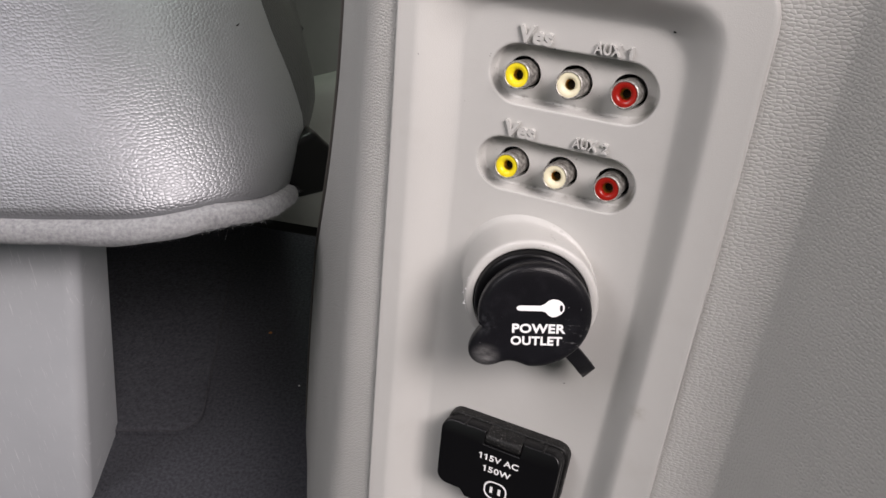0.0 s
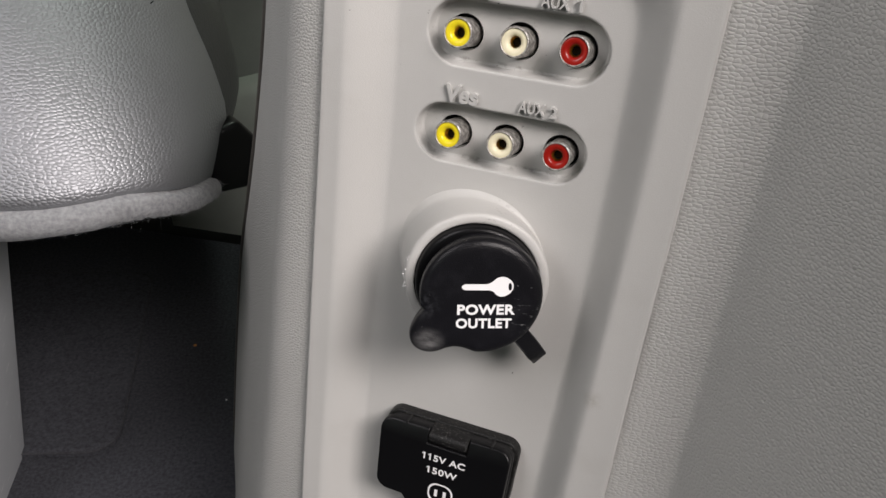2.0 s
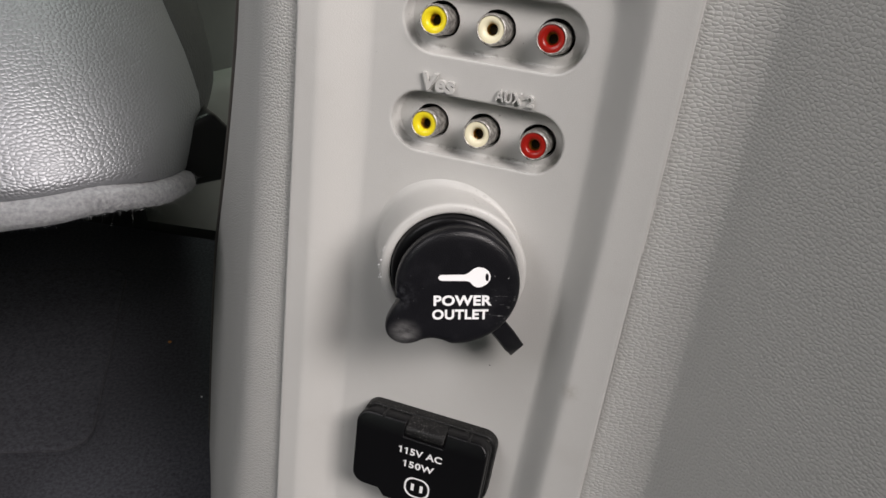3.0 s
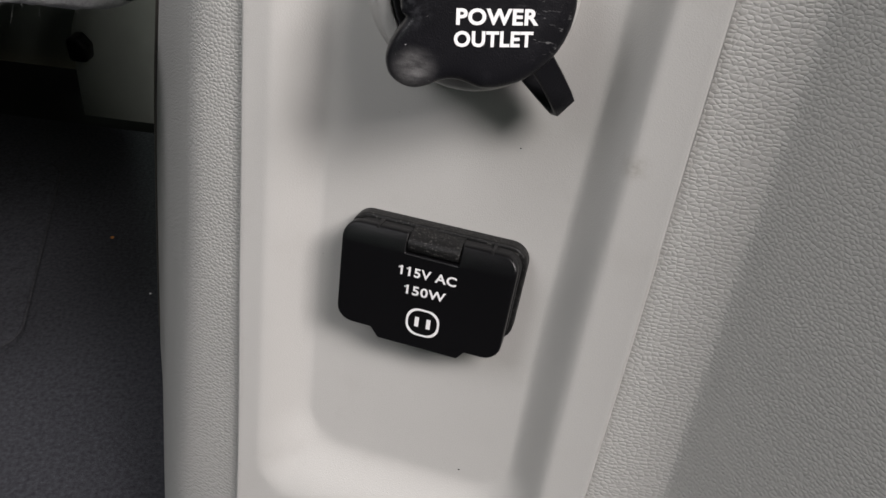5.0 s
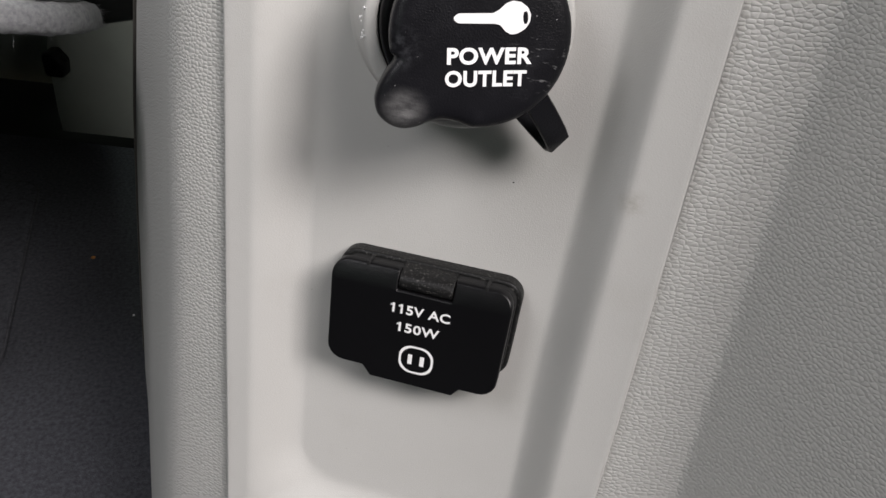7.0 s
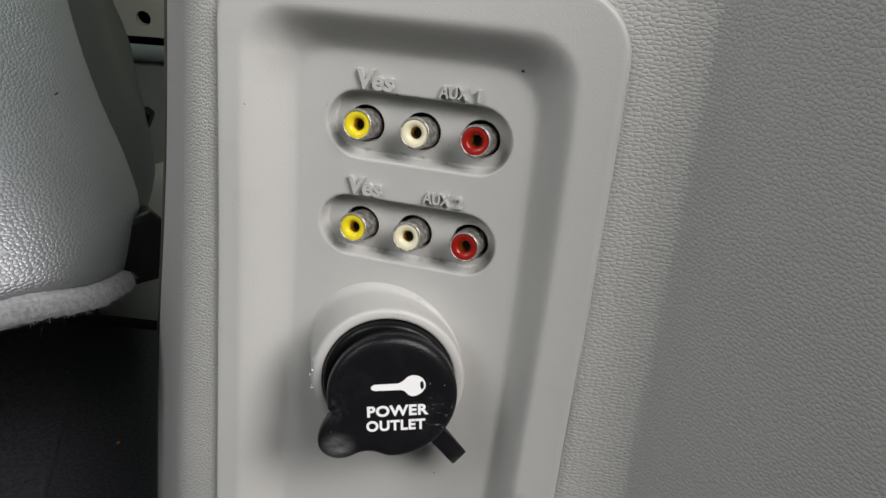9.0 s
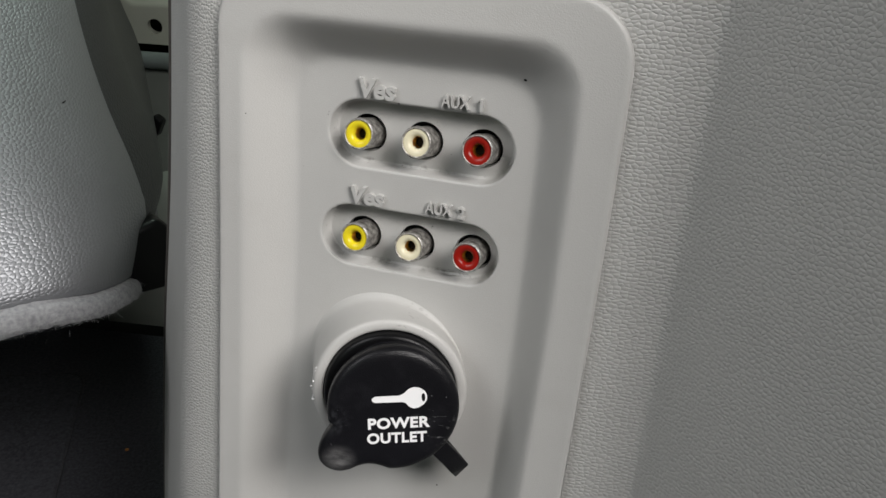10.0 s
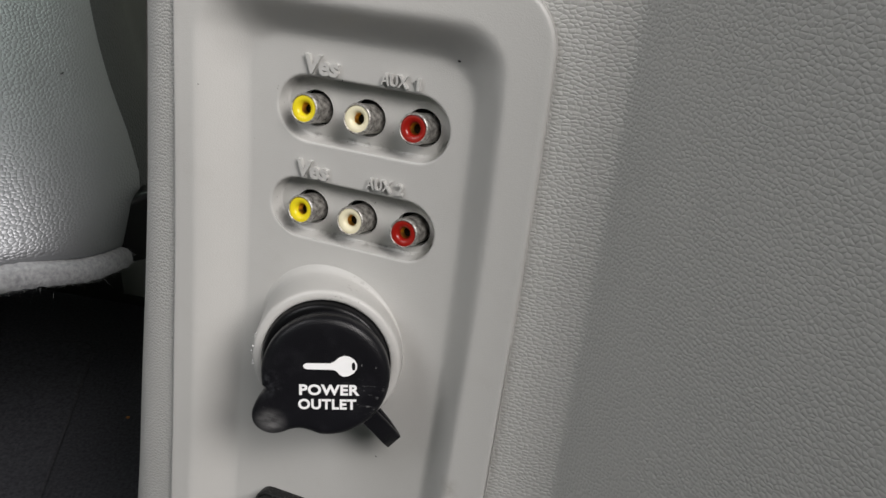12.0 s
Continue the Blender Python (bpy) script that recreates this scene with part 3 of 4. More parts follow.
def cap_outline():
    """A disc with a thumb lug at its lower left."""
    pts, r = [], 19.3
    for k in range(96):
        a = radians(-88 + 284 * k / 95)
        pts.append((0.3 + r * math.cos(a), 0.2 + r * math.sin(a)))
    lug = [(-17.2, -6.3), (-18.9, -9.4), (-20.1, -12.4), (-20.5, -15.4), (-19.6, -18.2), (-17.4, -20.1), (-14.3, -20.9), (-11.2, -20.2), (-8.6, -18.8), (-6.0, -18.0), (-3.0, -18.1)]
    ends = [pts[-1]] + lug + [pts[0]]
    for p0, p1, p2, p3 in zip([pts[-3]] + ends, ends, ends[1:], ends[2:] + [pts[2]]):
        for k in range(4):
            t = k / 4
            pts.append(tuple(0.5 * (2 * b + (c - a) * t + (2 * a - 5 * b + 4 * c - d) * t * t + (3 * b - a - 3 * c + d) * t ** 3) for a, b, c, d in zip(p0, p1, p2, p3)))
    return pts


def build_cap():
    outline = cap_outline()
    n = len(outline)
    verts, faces = [], []
    rings = [(1.6, -6.2), (0.3, -5.8), (0.0, -4.8), (0.0, -3.0), (0.12, -1.9), (0.5, -1.15), (1.2, -0.55), (2.3, -0.18), (3.6, -0.03), (6.0, 0.05), (10.0, 0.1)]
    for d, z in rings:
        for x, y in outline:
            f = max(0.0, 1 - d / 19.0)
            verts.append((x * f, y * f, z - (0.9 * math.exp(-((x + 15.5) ** 2 + (y + 15.5) ** 2) / 16.0) if z > -1 else 0.0)))
    for i in range(len(rings) - 1):
        for k in range(n):
            m = (k + 1) % n
            faces.append((i * n + k, i * n + m, (i + 1) * n + m, (i + 1) * n + k))
    faces.append(tuple(range((len(rings) - 1) * n, len(rings) * n)))
    faces.append(tuple(reversed(range(n))))
    return mesh_from("cap", scaled(verts), faces, cap_mat)


cap = put_part("cap", build_cap(), power_outlet, "black rubber cap with a thumb lug", CAP)
TURN = 7.0
lettering("lettering", "POWER", 3.5, cap, print_mat, pose(2.1 * MM, -3.2 * MM, 0.16 * MM, 0, 0, TURN), weight=0.034, depth=0.08, spacing=1.06, wide=18.0)
lettering("lettering", "OUTLET", 3.4, cap, print_mat, pose(2.0 * MM, -7.9 * MM, 0.16 * MM, 0, 0, TURN), weight=0.034, depth=0.08, spacing=1.06, wide=17.4)


def build_key():
    top = [(-6.9, 3.35), (-5.7, 4.45), (1.4, 5.35), (2.6, 6.2), (3.8, 7.6), (5.2, 8.3), (6.9, 8.2), (8.4, 7.4), (9.3, 6.1), (9.4, 4.6), (8.6, 3.1), (7.2, 2.0), (5.8, 1.6), (4.5, 2.1), (3.3, 3.2), (2.2, 3.35), (-5.5, 2.5)]
    hole = [(8.3 + 0.55 * math.cos(radians(7)) * math.cos(a) - 0.2 * math.sin(a), 5.3 + 1.35 * math.sin(a)) for a in [2 * math.pi * k / 20 for k in range(20)]]
    outline = rounded_outline(list(reversed(top)), 1.2, 3)
    flat, faces = triangulated([], [outline, hole], lambda u, v: ((u - 8.3) / 0.6) ** 2 + ((v - 5.3) / 1.35) ** 2 > 0.9 and inside(outline, u, v))
    return mesh_from("key_symbol", scaled([(u, v, 0.2) for u, v in flat]), faces, print_mat, False)


put_part("key_symbol", build_key(), cap, "white printed key")


def build_strap():
    """The rubber tongue at the cap's lower right, which bends back to the socket."""
    verts, faces = [], []
    line = [((11.5, -8.6), -3.2), ((15.3, -12.6), -4.4), ((18.8, -16.4), -6.2), ((22.0, -20.2), -8.0), ((23.5, -22.2), -9.6), ((23.0, -22.6), -11.8), ((19.8, -20.0), -14.5), ((14.0, -15.0), -16.5)]
    side = Vector((0.63, 0.777, 0)) * 2.9
    for k, ((x, y), z) in enumerate(line):
        nxt = line[min(k + 1, len(line) - 1)]
        prv = line[max(k - 1, 0)]
        tangent = Vector((nxt[0][0] - prv[0][0], nxt[0][1] - prv[0][1], nxt[1] - prv[1])).normalized()
        nrm = side.cross(tangent).normalized() * 0.9
        c = Vector((x, y, z))
        for a, b in ((-1, -0.6), (-0.9, -1), (0.9, -1), (1, -0.6), (1, 0.6), (0.9, 1), (-0.9, 1), (-1, 0.6)):
            verts.append(c + side * a + nrm * b)
    for k in range(len(line) - 1):
        for j in range(8):
            m = (j + 1) % 8
            faces.append((k * 8 + j, k * 8 + m, (k + 1) * 8 + m, (k + 1) * 8 + j))
    faces += [tuple(range(7, -1, -1)), tuple(range(len(verts) - 8, len(verts)))]
    return sharp(mesh_from("strap", scaled(verts), faces, rubber_mat), 50)


put_part("strap", build_strap(), power_outlet, "", CAP)

# ---- mains outlet with its hinged door ----
ac_outlet = thing("ac_outlet", "black mains outlet with a closed hinged cover on the panel", "power outlet", at=PANEL)
ac_frame = pose(-2.9 * MM, -139.5 * MM, 3.2 * MM, -5.9, 0, 0)
plate_outline = rounded_outline([(-27.6, -18.0), (24.0, -18.0), (25.2, 12.8), (-27.4, 12.8)], 5.5)
pv, pf = slab(plate_outline, -2.0, 4.3, 0.9)
put_part("base_plate", sharp(mesh_from("base_plate", scaled(pv), pf, dusty_mat)), ac_outlet, "", ac_frame)
well = rounded_outline([(-26.2, -16.8), (22.9, -16.8), (23.8, 11.6), (-26.0, 11.6)], 4.6)
wv, wf = slab(well, 4.2, 7.4, 0.3, 2)
put_part("well", mesh_from("well", scaled(wv), wf, hole_mat), ac_outlet, "", ac_frame)
door_points = [(-27.2, -20.0), (-16.4, -20.1), (-13.9, -23.2), (10.5, -23.4), (12.5, -20.8), (22.5, -20.8), (23.5, 11.9), (7.2, 11.9), (7.0, 6.4), (-8.3, 6.7), (-8.4, 11.9), (-27.5, 11.9)]
door_radii = [5.0, 0.8, 0.7, 0.7, 0.8, 5.0, 4.5, 0.6, 0.2, 0.2, 0.6, 4.5]


def door_crown(x, y):
    """The upper edge of the cover slopes back to its hinge."""
    q = max(0.0, y - 6.2)
    return -0.20 * q - 0.035 * q * q


def build_door():
    """The cover: a hollow plate with its upper strip sloping back."""
    outline = rounded_outline(door_points, door_radii, 5)
    inner = [p for p in inset(outline, 0.55)]
    n = len(outline)
    verts, faces = [], []
    for d, z in ((0.0, 6.9), (0.0, 10.65), (0.12, 10.95), (0.3, 11.12), (0.55, 11.2)):
        for x, y in (inset(outline, d) if d else outline):
            verts.append((x, y, z + (door_crown(x, y) if z > 9 else 0.0)))
    for i in range(4):
        faces += [(i * n + k, i * n + (k + 1) % n, (i + 1) * n + (k + 1) % n, (i + 1) * n + k) for k in range(n)]
    grid = [(x, y) for x in lines((-26, 22, 3.0)) for y in (-17, -10, -3, 3, 6.0, 6.5, 7.5, 8.5, 9.5, 10.5) if inside(inner, x, y) and inside(inset(outline, 1.2), x, y)]
    flat, top = triangulated(grid, [inner], lambda u, v: inside(inner, u, v))
    verts, faces = join((verts, faces), ([(x, y, 11.2 + door_crown(x, y)) for x, y in flat], top))
    return sharp(mesh_from("door", scaled(verts), faces, black_mat), 40)


door = put_part("door", build_door(), ac_outlet, "black cover lettered 115V AC 150W", ac_frame)
section = [(6.75, 6.0), (6.75, 10.0), (7.1, 10.7), (8.0, 11.0), (9.2, 10.95), (10.2, 10.4), (10.9, 9.4), (11.4, 8.0), (11.8, 6.0), (12.2, 4.0)]
hv = [(x, y, z) for x in (-8.1, -7.8, 6.6, 6.9) for y, z in [(y + (0.25 if x in (-8.1, 6.9) else 0.0), z - (0.25 if x in (-8.1, 6.9) else 0.0)) for y, z in section]]
n_ = len(section)
hf = [(i * n_ + k, (i + 1) * n_ + k, (i + 1) * n_ + k + 1, i * n_ + k + 1) for i in range(3) for k in range(n_ - 1)] + [tuple(range(n_)), tuple(range(4 * n_ - 1, 3 * n_ - 1, -1))]
put_part("hinge", sharp(mesh_from("hinge", scaled(hv), hf, dusty_mat), 50), ac_outlet, "dusty black hinge block", ac_frame)
for x in (-17.6, 15.6):
    nv, nf = slab(rounded_outline([(-0.45, -0.7), (0.45, -0.7), (0.45, 0.9), (-0.45, 0.9)], 0.2, 2), 5.0, 9.3, 0.1)
    put_part("notch", mesh_from("notch", scaled(nv), nf, hole_mat), ac_outlet, "", ac_frame @ pose(x * MM, 11.6 * MM, 0))
DOOR_TOP = 11.24
lettering("lettering", "115V AC", 2.95, door, print_mat, pose(-0.9 * MM, 1.2 * MM, DOOR_TOP * MM), weight=0.02, depth=0.05, spacing=1.05, wide=16.4)
lettering("lettering", "150W", 2.95, door, print_mat, pose(-1.0 * MM, -4.5 * MM, DOOR_TOP * MM), weight=0.02, depth=0.05, spacing=1.08, wide=11.6)


def build_symbol():
    outer = rounded_outline([(-5.0, -4.5), (5.0, -4.5), (5.0, 4.5), (-5.0, 4.5)], 3.7, 8)
    inner = rounded_outline([(-4.35, -3.85), (4.35, -3.85), (4.35, 3.85), (-4.35, 3.85)], 3.5, 8)
    n = len(outer)
    verts = [(x, y, 0) for x, y in outer] + [(x, y, 0) for x, y in inner]
    faces = [(k, (k + 1) % n, n + (k + 1) % n, n + k) for k in range(n)]
    for cx in (-1.75, 1.75):
        b = len(verts)
        verts += [(cx - 0.62, -1.6, 0), (cx + 0.62, -1.6, 0), (cx + 0.62, 1.6, 0), (cx - 0.62, 1.6, 0)]
        faces.append((b, b + 1, b + 2, b + 3))
    return mesh_from("socket_symbol", scaled(verts), faces, print_mat, False)


put_part("socket_symbol", build_symbol(), door, "white printed socket symbol", pose(-0.8 * MM, -14.3 * MM, DOOR_TOP * MM))

# ---- grained side trim round the panel ----
SEAM_W = 3.8
CREASE = 75.6
facet = curve([(340, -66), (60, -72), (0, -76), (-50, -80), (-100, -84), (-150, -87), (-220, -92), (-345, -100)])
facet_end = curve([(340, -20), (60, -26), (0, -29), (-50, -38), (-100, -53), (-150, -72), (-220, -84), (-345, -100)])
cheek_at = {}


def cheek(v):
    """The section of the rounded cheek at height v: (run, u, w) from the seam to the hidden return."""
    if v not in cheek_at:
        left, b, w1 = outer_edge.left(min(max(v, -240), 60)), bend(v), 1.5 * facet_end(v)
        a, c, e = (left, SEAM_W + b), (facet(v) + 1.0, -1.2 + 0.6 * b), (facet(v) + 0.777 * w1, w1)
        mid = ((a[0] + c[0]) / 2, (a[1] + c[1]) / 2 + 1.3)
        row = [(0, *a), (8, *mid), (17, *c)]
        row += [(17 + 53 * k / 4, c[0] + (e[0] - c[0]) * k / 4, c[1] + (e[1] - c[1]) * k / 4) for k in (1, 2, 3, 4)]
        row += [(74, e[0] + 0.6, e[1] - 4), (90, e[0] + 9, e[1] - 17), (210, e[0] + 30, e[1] - 120)]
        cheek_at[v] = curve([(d, u) for d, u, w in row]), curve([(d, w) for d, u, w in row])
    return cheek_at[v]


def trim_point(s, v):
    left = outer_edge.left(min(max(v, -240), 60))
    if s < left:
        cu, cw = cheek(v)
        return (cu(left - s), v, cw(left - s))
    if s <= 57:
        return (s, v, SEAM_W + bend(v))
    q = s - CREASE
    turned = (q + math.sqrt(q * q + 0.9)) / 2
    return (s - 0.345 * turned, v, SEAM_W - 2.0 * min(1.0, (s - 57) / (CREASE - 57)) + 0.755 * turned + bend(v))


def build_trim():
    ss = lines((-270, -150, 10), (-150, -66, 3), (-66, 58, 4), (58, 69, 2.7), (69, 83, 0.9), (83, 175, 7))
    vs = lines((-345, 330, 5))
    pts = [(s, v) for s in ss for v in vs if outer_edge.distance(s, v) > 1.0]
    loops = [outer_edge.outline(-0.4), outer_edge.outline(0.6)]
    flat, faces = triangulated(pts, loops, lambda s, v: outer_edge.distance(s, v) > -0.4)
    skin = []
    for s, v in flat:
        left = outer_edge.left(min(max(v, -240), 60))
        run = (s - left) * 1.6 if s < left else (s - CREASE) * 1.25 + CREASE - left if s > CREASE else s - left
        skin.append((run * MM, v * MM))
    return mesh_from("side_trim", scaled([trim_point(s, v) for s, v in flat]), faces, trim_mat, uv=skin)


sep_ = trim_mat.node_tree.nodes.new("ShaderNodeSeparateXYZ")
tex_ = trim_mat.node_tree.nodes.new("ShaderNodeTexCoord")
wire(trim_mat, tex_.outputs["Object"], sep_.inputs[0])
fade = trim_mat.node_tree.nodes.new("ShaderNodeMapRange")
for key_, value_ in (("From Min", CREASE * MM), ("From Max", (CREASE + 2) * MM), ("To Min", 0.75), ("To Max", 0.65)):
    fade.inputs[key_].default_value = value_
wire(trim_mat, sep_.outputs[0], fade.inputs["Value"])
wire(trim_mat, fade.outputs[0], principled(trim_mat).inputs["Normal"].links[0].from_node.inputs["Strength"])

side_trim = thing("side_trim", "light grey pebble-grained plastic side trim of the vehicle", "trim panel", kind="structure", at=PANEL, data=build_trim())

edge_strip_mat = plastic("edge_strip_brown", (0.10, 0.088, 0.075), (0.07, 0.062, 0.055), 0.6, 0, None, 0, 0, 0.4)


def build_edge_strip():
    """A dark brown strip that runs along the hidden edge of the cheek."""
    verts, faces, n = [], [], 10
    rows = [-340 + 660 * k / 66 for k in range(67)]
    for v in rows:
        cu, cw = cheek(v)
        c = (cu(70) - 0.8, cw(70) - 2.6)
        verts += [(c[0] + 2.2 * math.cos(2 * math.pi * k / n), v, c[1] + 3.4 * math.sin(2 * math.pi * k / n)) for k in range(n)]
    for i in range(len(rows) - 1):
        faces += [(i * n + k, i * n + (k + 1) % n, (i + 1) * n + (k + 1) % n, (i + 1) * n + k) for k in range(n)]
    return mesh_from("edge_strip", scaled(verts), faces, edge_strip_mat)


thing("edge_strip", "dark brown strip along the rear edge of the trim", "rubber seal", kind="structure", at=PANEL, data=build_edge_strip())

# ---- seat beside the trim ----
seat = thing("vehicle_seat", "silver grey grained vinyl vehicle seat with a felt hem", "seat", at=pose(0, 0, 0))
seat_front = curve([(0.20, 0.305), (0.236, 0.286), (0.25, 0.279), (0.262, 0.281), (0.277, 0.289), (0.297, 0.304), (0.32, 0.326), (0.345, 0.356), (0.38, 0.403), (0.43, 0.47), (0.50, 0.56), (0.62, 0.70)])
seat_side = curve([(0.20, -0.090), (0.236, -0.081), (0.25, -0.076), (0.265, -0.071), (0.284, -0.076), (0.31, -0.090), (0.337, -0.104), (0.37, -0.119), (0.43, -0.148), (0.50, -0.183), (0.62, -0.24)])


seat_corner = curve([(0.20, -0.100), (0.25, -0.108), (0.29, -0.126), (0.33, -0.154), (0.38, -0.194), (0.43, -0.234), (0.50, -0.29), (0.62, -0.38)])


def seat_point(s, z):
    """s runs from the left (0) along the front, round the slanting corner (1 to 2) and back along the side (to 3)."""
    front, corner, side = Vector((seat_corner(z), seat_front(z))), Vector((seat_side(z), seat_front(z) + 0.105)), Vector((-0.075, 0.3))
    slant = corner - front
    wide = slant.length
    d = (s - 1) * 0.65 if s <= 1 else (s - 1) * wide if s <= 2 else wide + (s - 2) * side.length
    p = Vector((0, 0))
    for k in range(-6, 7):
        q = d + 0.05 * k / 6
        p += front + Vector((q, 0)) if q < 0 else front + slant * (q / wide) if q <= wide else corner + side * ((q - wide) / side.length)
    return (p.x / 13, p.y / 13, z)


def hem_rise(s):
    """The lower edge dips a little as it rounds the corner."""
    t = min(max(s - 1.0, 0), 1)
    return 0.259 - 0.030 * t * t * (3 - 2 * t)


def seat_patch(name, s0, s1, ns, mat, parent, label="", lift=0.0):
    verts, faces, skin, nz = [], [], [], 56
    reach = [0.0]
    for i in range(300):
        reach.append(reach[-1] + (Vector(seat_point((i + 1) / 100, 0.3)) - Vector(seat_point(i / 100, 0.3))).length)
    for i in range(ns + 1):
        s = s0 + (s1 - s0) * i / ns
        z0 = hem_rise(s)
        for j in range(nz + 1):
            z = z0 + (0.62 - z0) * (j / nz) ** 1.15
            x, y, zz = seat_point(s, z)
            verts.append((x, y + (0.003 if j == 0 else 0), zz))
            skin.append((float(np.interp(s * 100, range(301), reach)), z * 1.45))
    for i in range(ns):
        for j in range(nz):
            a = i * (nz + 1) + j
            faces.append((a, a + nz + 1, a + nz + 2, a + 1))
    return put_part(name, mesh_from(name, verts, faces, mat, uv=skin), parent, label)


SEAM_S = 1.9
seat_patch("cover", 0.0, SEAM_S, 110, seat_mat, seat, "silver grey pebble-grained vinyl")
seat_patch("side_gusset", SEAM_S, 3.0, 60, shaded_side_mat, seat, "vinyl side of the seat, coloured darker for the shade on it")


def tube(points, r, n=10, flat=1.0):
    verts, faces = [], []
    for i, p in enumerate(points):
        p = Vector(p)
        t = (Vector(points[min(i + 1, len(points) - 1)]) - Vector(points[max(i - 1, 0)])).normalized()
        a = t.cross(Vector((0, 0, 1))).normalized()
        b = a.cross(t).normalized()
        for k in range(n):
            q = 2 * math.pi * k / n
            verts.append(p + a * r * flat * math.cos(q) + b * r * math.sin(q))
    for i in range(len(points) - 1):
        for k in range(n):
            m = (k + 1) % n
            faces.append((i * n + k, i * n + m, (i + 1) * n + m, (i + 1) * n + k))
    return verts, faces


seam_line = []
for j in range(30):
    z = hem_rise(SEAM_S) + (0.49 - hem_rise(SEAM_S)) * j / 29
    seam_line.append(seat_point(SEAM_S, z))
sv, sf = tube(seam_line, 0.00025, 6)
put_part("seam", mesh_from("seam", sv, sf, shaded_side_mat), seat)


def build_hem():
    """A felt strip under the cover, with its underside running back."""
    verts, faces, prof = [], [], [(0.004, 0.001), (-0.002, -0.0005), (-0.0035, -0.003), (-0.004, -0.007), (-0.003, -0.0105), (0.001, -0.0125), (0.012, -0.0130), (0.05, -0.013), (0.13, -0.013)]
    ns = 160
    for i in range(ns + 1):
        s = 2.25 * i / ns
        z0 = hem_rise(s)
        p = Vector(seat_point(s, z0))
        q = Vector(seat_point(min(s + 0.01, 3), z0)) - Vector(seat_point(max(s - 0.01, 0), z0))
        nrm = Vector((-q.y, q.x, 0)).normalized()
        for d, dz in prof:
            wob = 0.0005 * math.sin(s * 63) * math.sin(s * 29 + dz * 900)
            verts.append(p + nrm * (d + wob) + Vector((0, 0, dz + wob)))
    m = len(prof)
    for i in range(ns):
        for j in range(m - 1):
            a = i * m + j
            faces.append((a, a + 1, a + m + 1, a + m))
    return mesh_from("felt_hem", verts, faces, felt_mat)


put_part("felt_hem", build_hem(), seat, "grey fluffy felt strip")


def build_fuzz():
    """Loose fibres that stand off the felt."""
    rng = random.Random(7)
    verts, faces = [], []
    for _ in range(9000):
        s = rng.uniform(0.6, 2.1)
        z0 = hem_rise(s)
        p = Vector(seat_point(s, z0))
        q = Vector(seat_point(min(s + 0.01, 3), z0)) - Vector(seat_point(max(s - 0.01, 0), z0))
        along_, nrm = q.normalized(), Vector((-q.y, q.x, 0)).normalized()
        a = rng.uniform(-0.9, 0.7)
        p = p + nrm * -0.0032 * math.cos(a) + Vector((0, 0, -0.006 - 0.0062 * math.sin(a)))
        out = (nrm * -math.cos(a) + Vector((0, 0, -math.sin(a)))).normalized()
        size = rng.uniform(0.0005, 0.0018) if rng.random() < 0.985 else rng.uniform(0.002, 0.005)
        side = along_ * 0.00004
        lean, curl = along_ * rng.uniform(-1.4, 1.4), Vector((rng.uniform(-1, 1), rng.uniform(-1, 1), rng.uniform(-1.4, 0.5)))
        base = len(verts)
        for k in range(3):
            f = k / 2
            c = p + (out + lean) * size * f + curl * size * f * f * 0.7
            wide_ = side * (1 - 0.6 * f) + Vector((0, 0, 0.00005 * (1 - f)))
            verts += [c - wide_, c + wide_]
        faces += [(base, base + 1, base + 3, base + 2), (base + 2, base + 3, base + 5, base + 4)]
    return mesh_from("fuzz", verts, faces, felt_mat)


put_part("fuzz", build_fuzz(), seat, "loose grey felt fibres")
pan, pan_f = slab(rounded_outline([(-0.84, 0.335), (-0.19, 0.335), (-0.135, 0.40), (-0.175, 0.66), (-0.84, 0.66)], 0.01, 3), 0.235, 0.25, 0.002)
put_part("seat_pan", mesh_from("seat_pan", pan, pan_f, carpet_mat), seat, "dark fabric underside")
fleck, ff_ = slab(rounded_outline([(-0.0017, -0.0002), (0.0, -0.0005), (0.0017, 0.0004), (0.0002, 0.0003)], 0.0002, 2), -0.0006, 0.0004, 0.0001)
put_part("tear", mesh_from("tear", fleck, ff_, hole_mat), seat, "small dark nick in the vinyl", look((-0.1077, 0.3678, 0.3273), (-0.1737, 0.4118, 0.2663)))


def build_base():
    """The flared plastic foot below the cover, rounded at its corner."""
    verts, faces = [], []
    levels = 8
    for k in range(levels + 1):
        s = k / levels
        z = 0.25 * s
        fx, fy = -0.247 + 0.047 * s, 0.312 + 0.018 * s
        bx, by = -0.252 + 0.047 * s, 0.386
        ring = [(fx - 0.60, fy + 0.002)]
        for j in range(7):
            a = radians(-90 + 85 * j / 6)
            ring.append((fx - 0.009 + 0.009 * math.cos(a), fy + 0.009 + 0.009 * math.sin(a)))
        for j in range(5):
            a = radians(-5 + 90 * j / 4)
            ring.append((bx - 0.004 + 0.004 * math.cos(a), by - 0.004 + 0.004 * math.sin(a)))
        ring.append((bx - 0.60, by))
        verts += [(x, y, z) for x, y in ring]
    n = 14
    for k in range(levels):
        for j in range(n):
            m = (j + 1) % n
            faces.append((k * n + j, k * n + m, (k + 1) * n + m, (k + 1) * n + j))
    return sharp(mesh_from("seat_base", verts, faces, base_mat), 40)


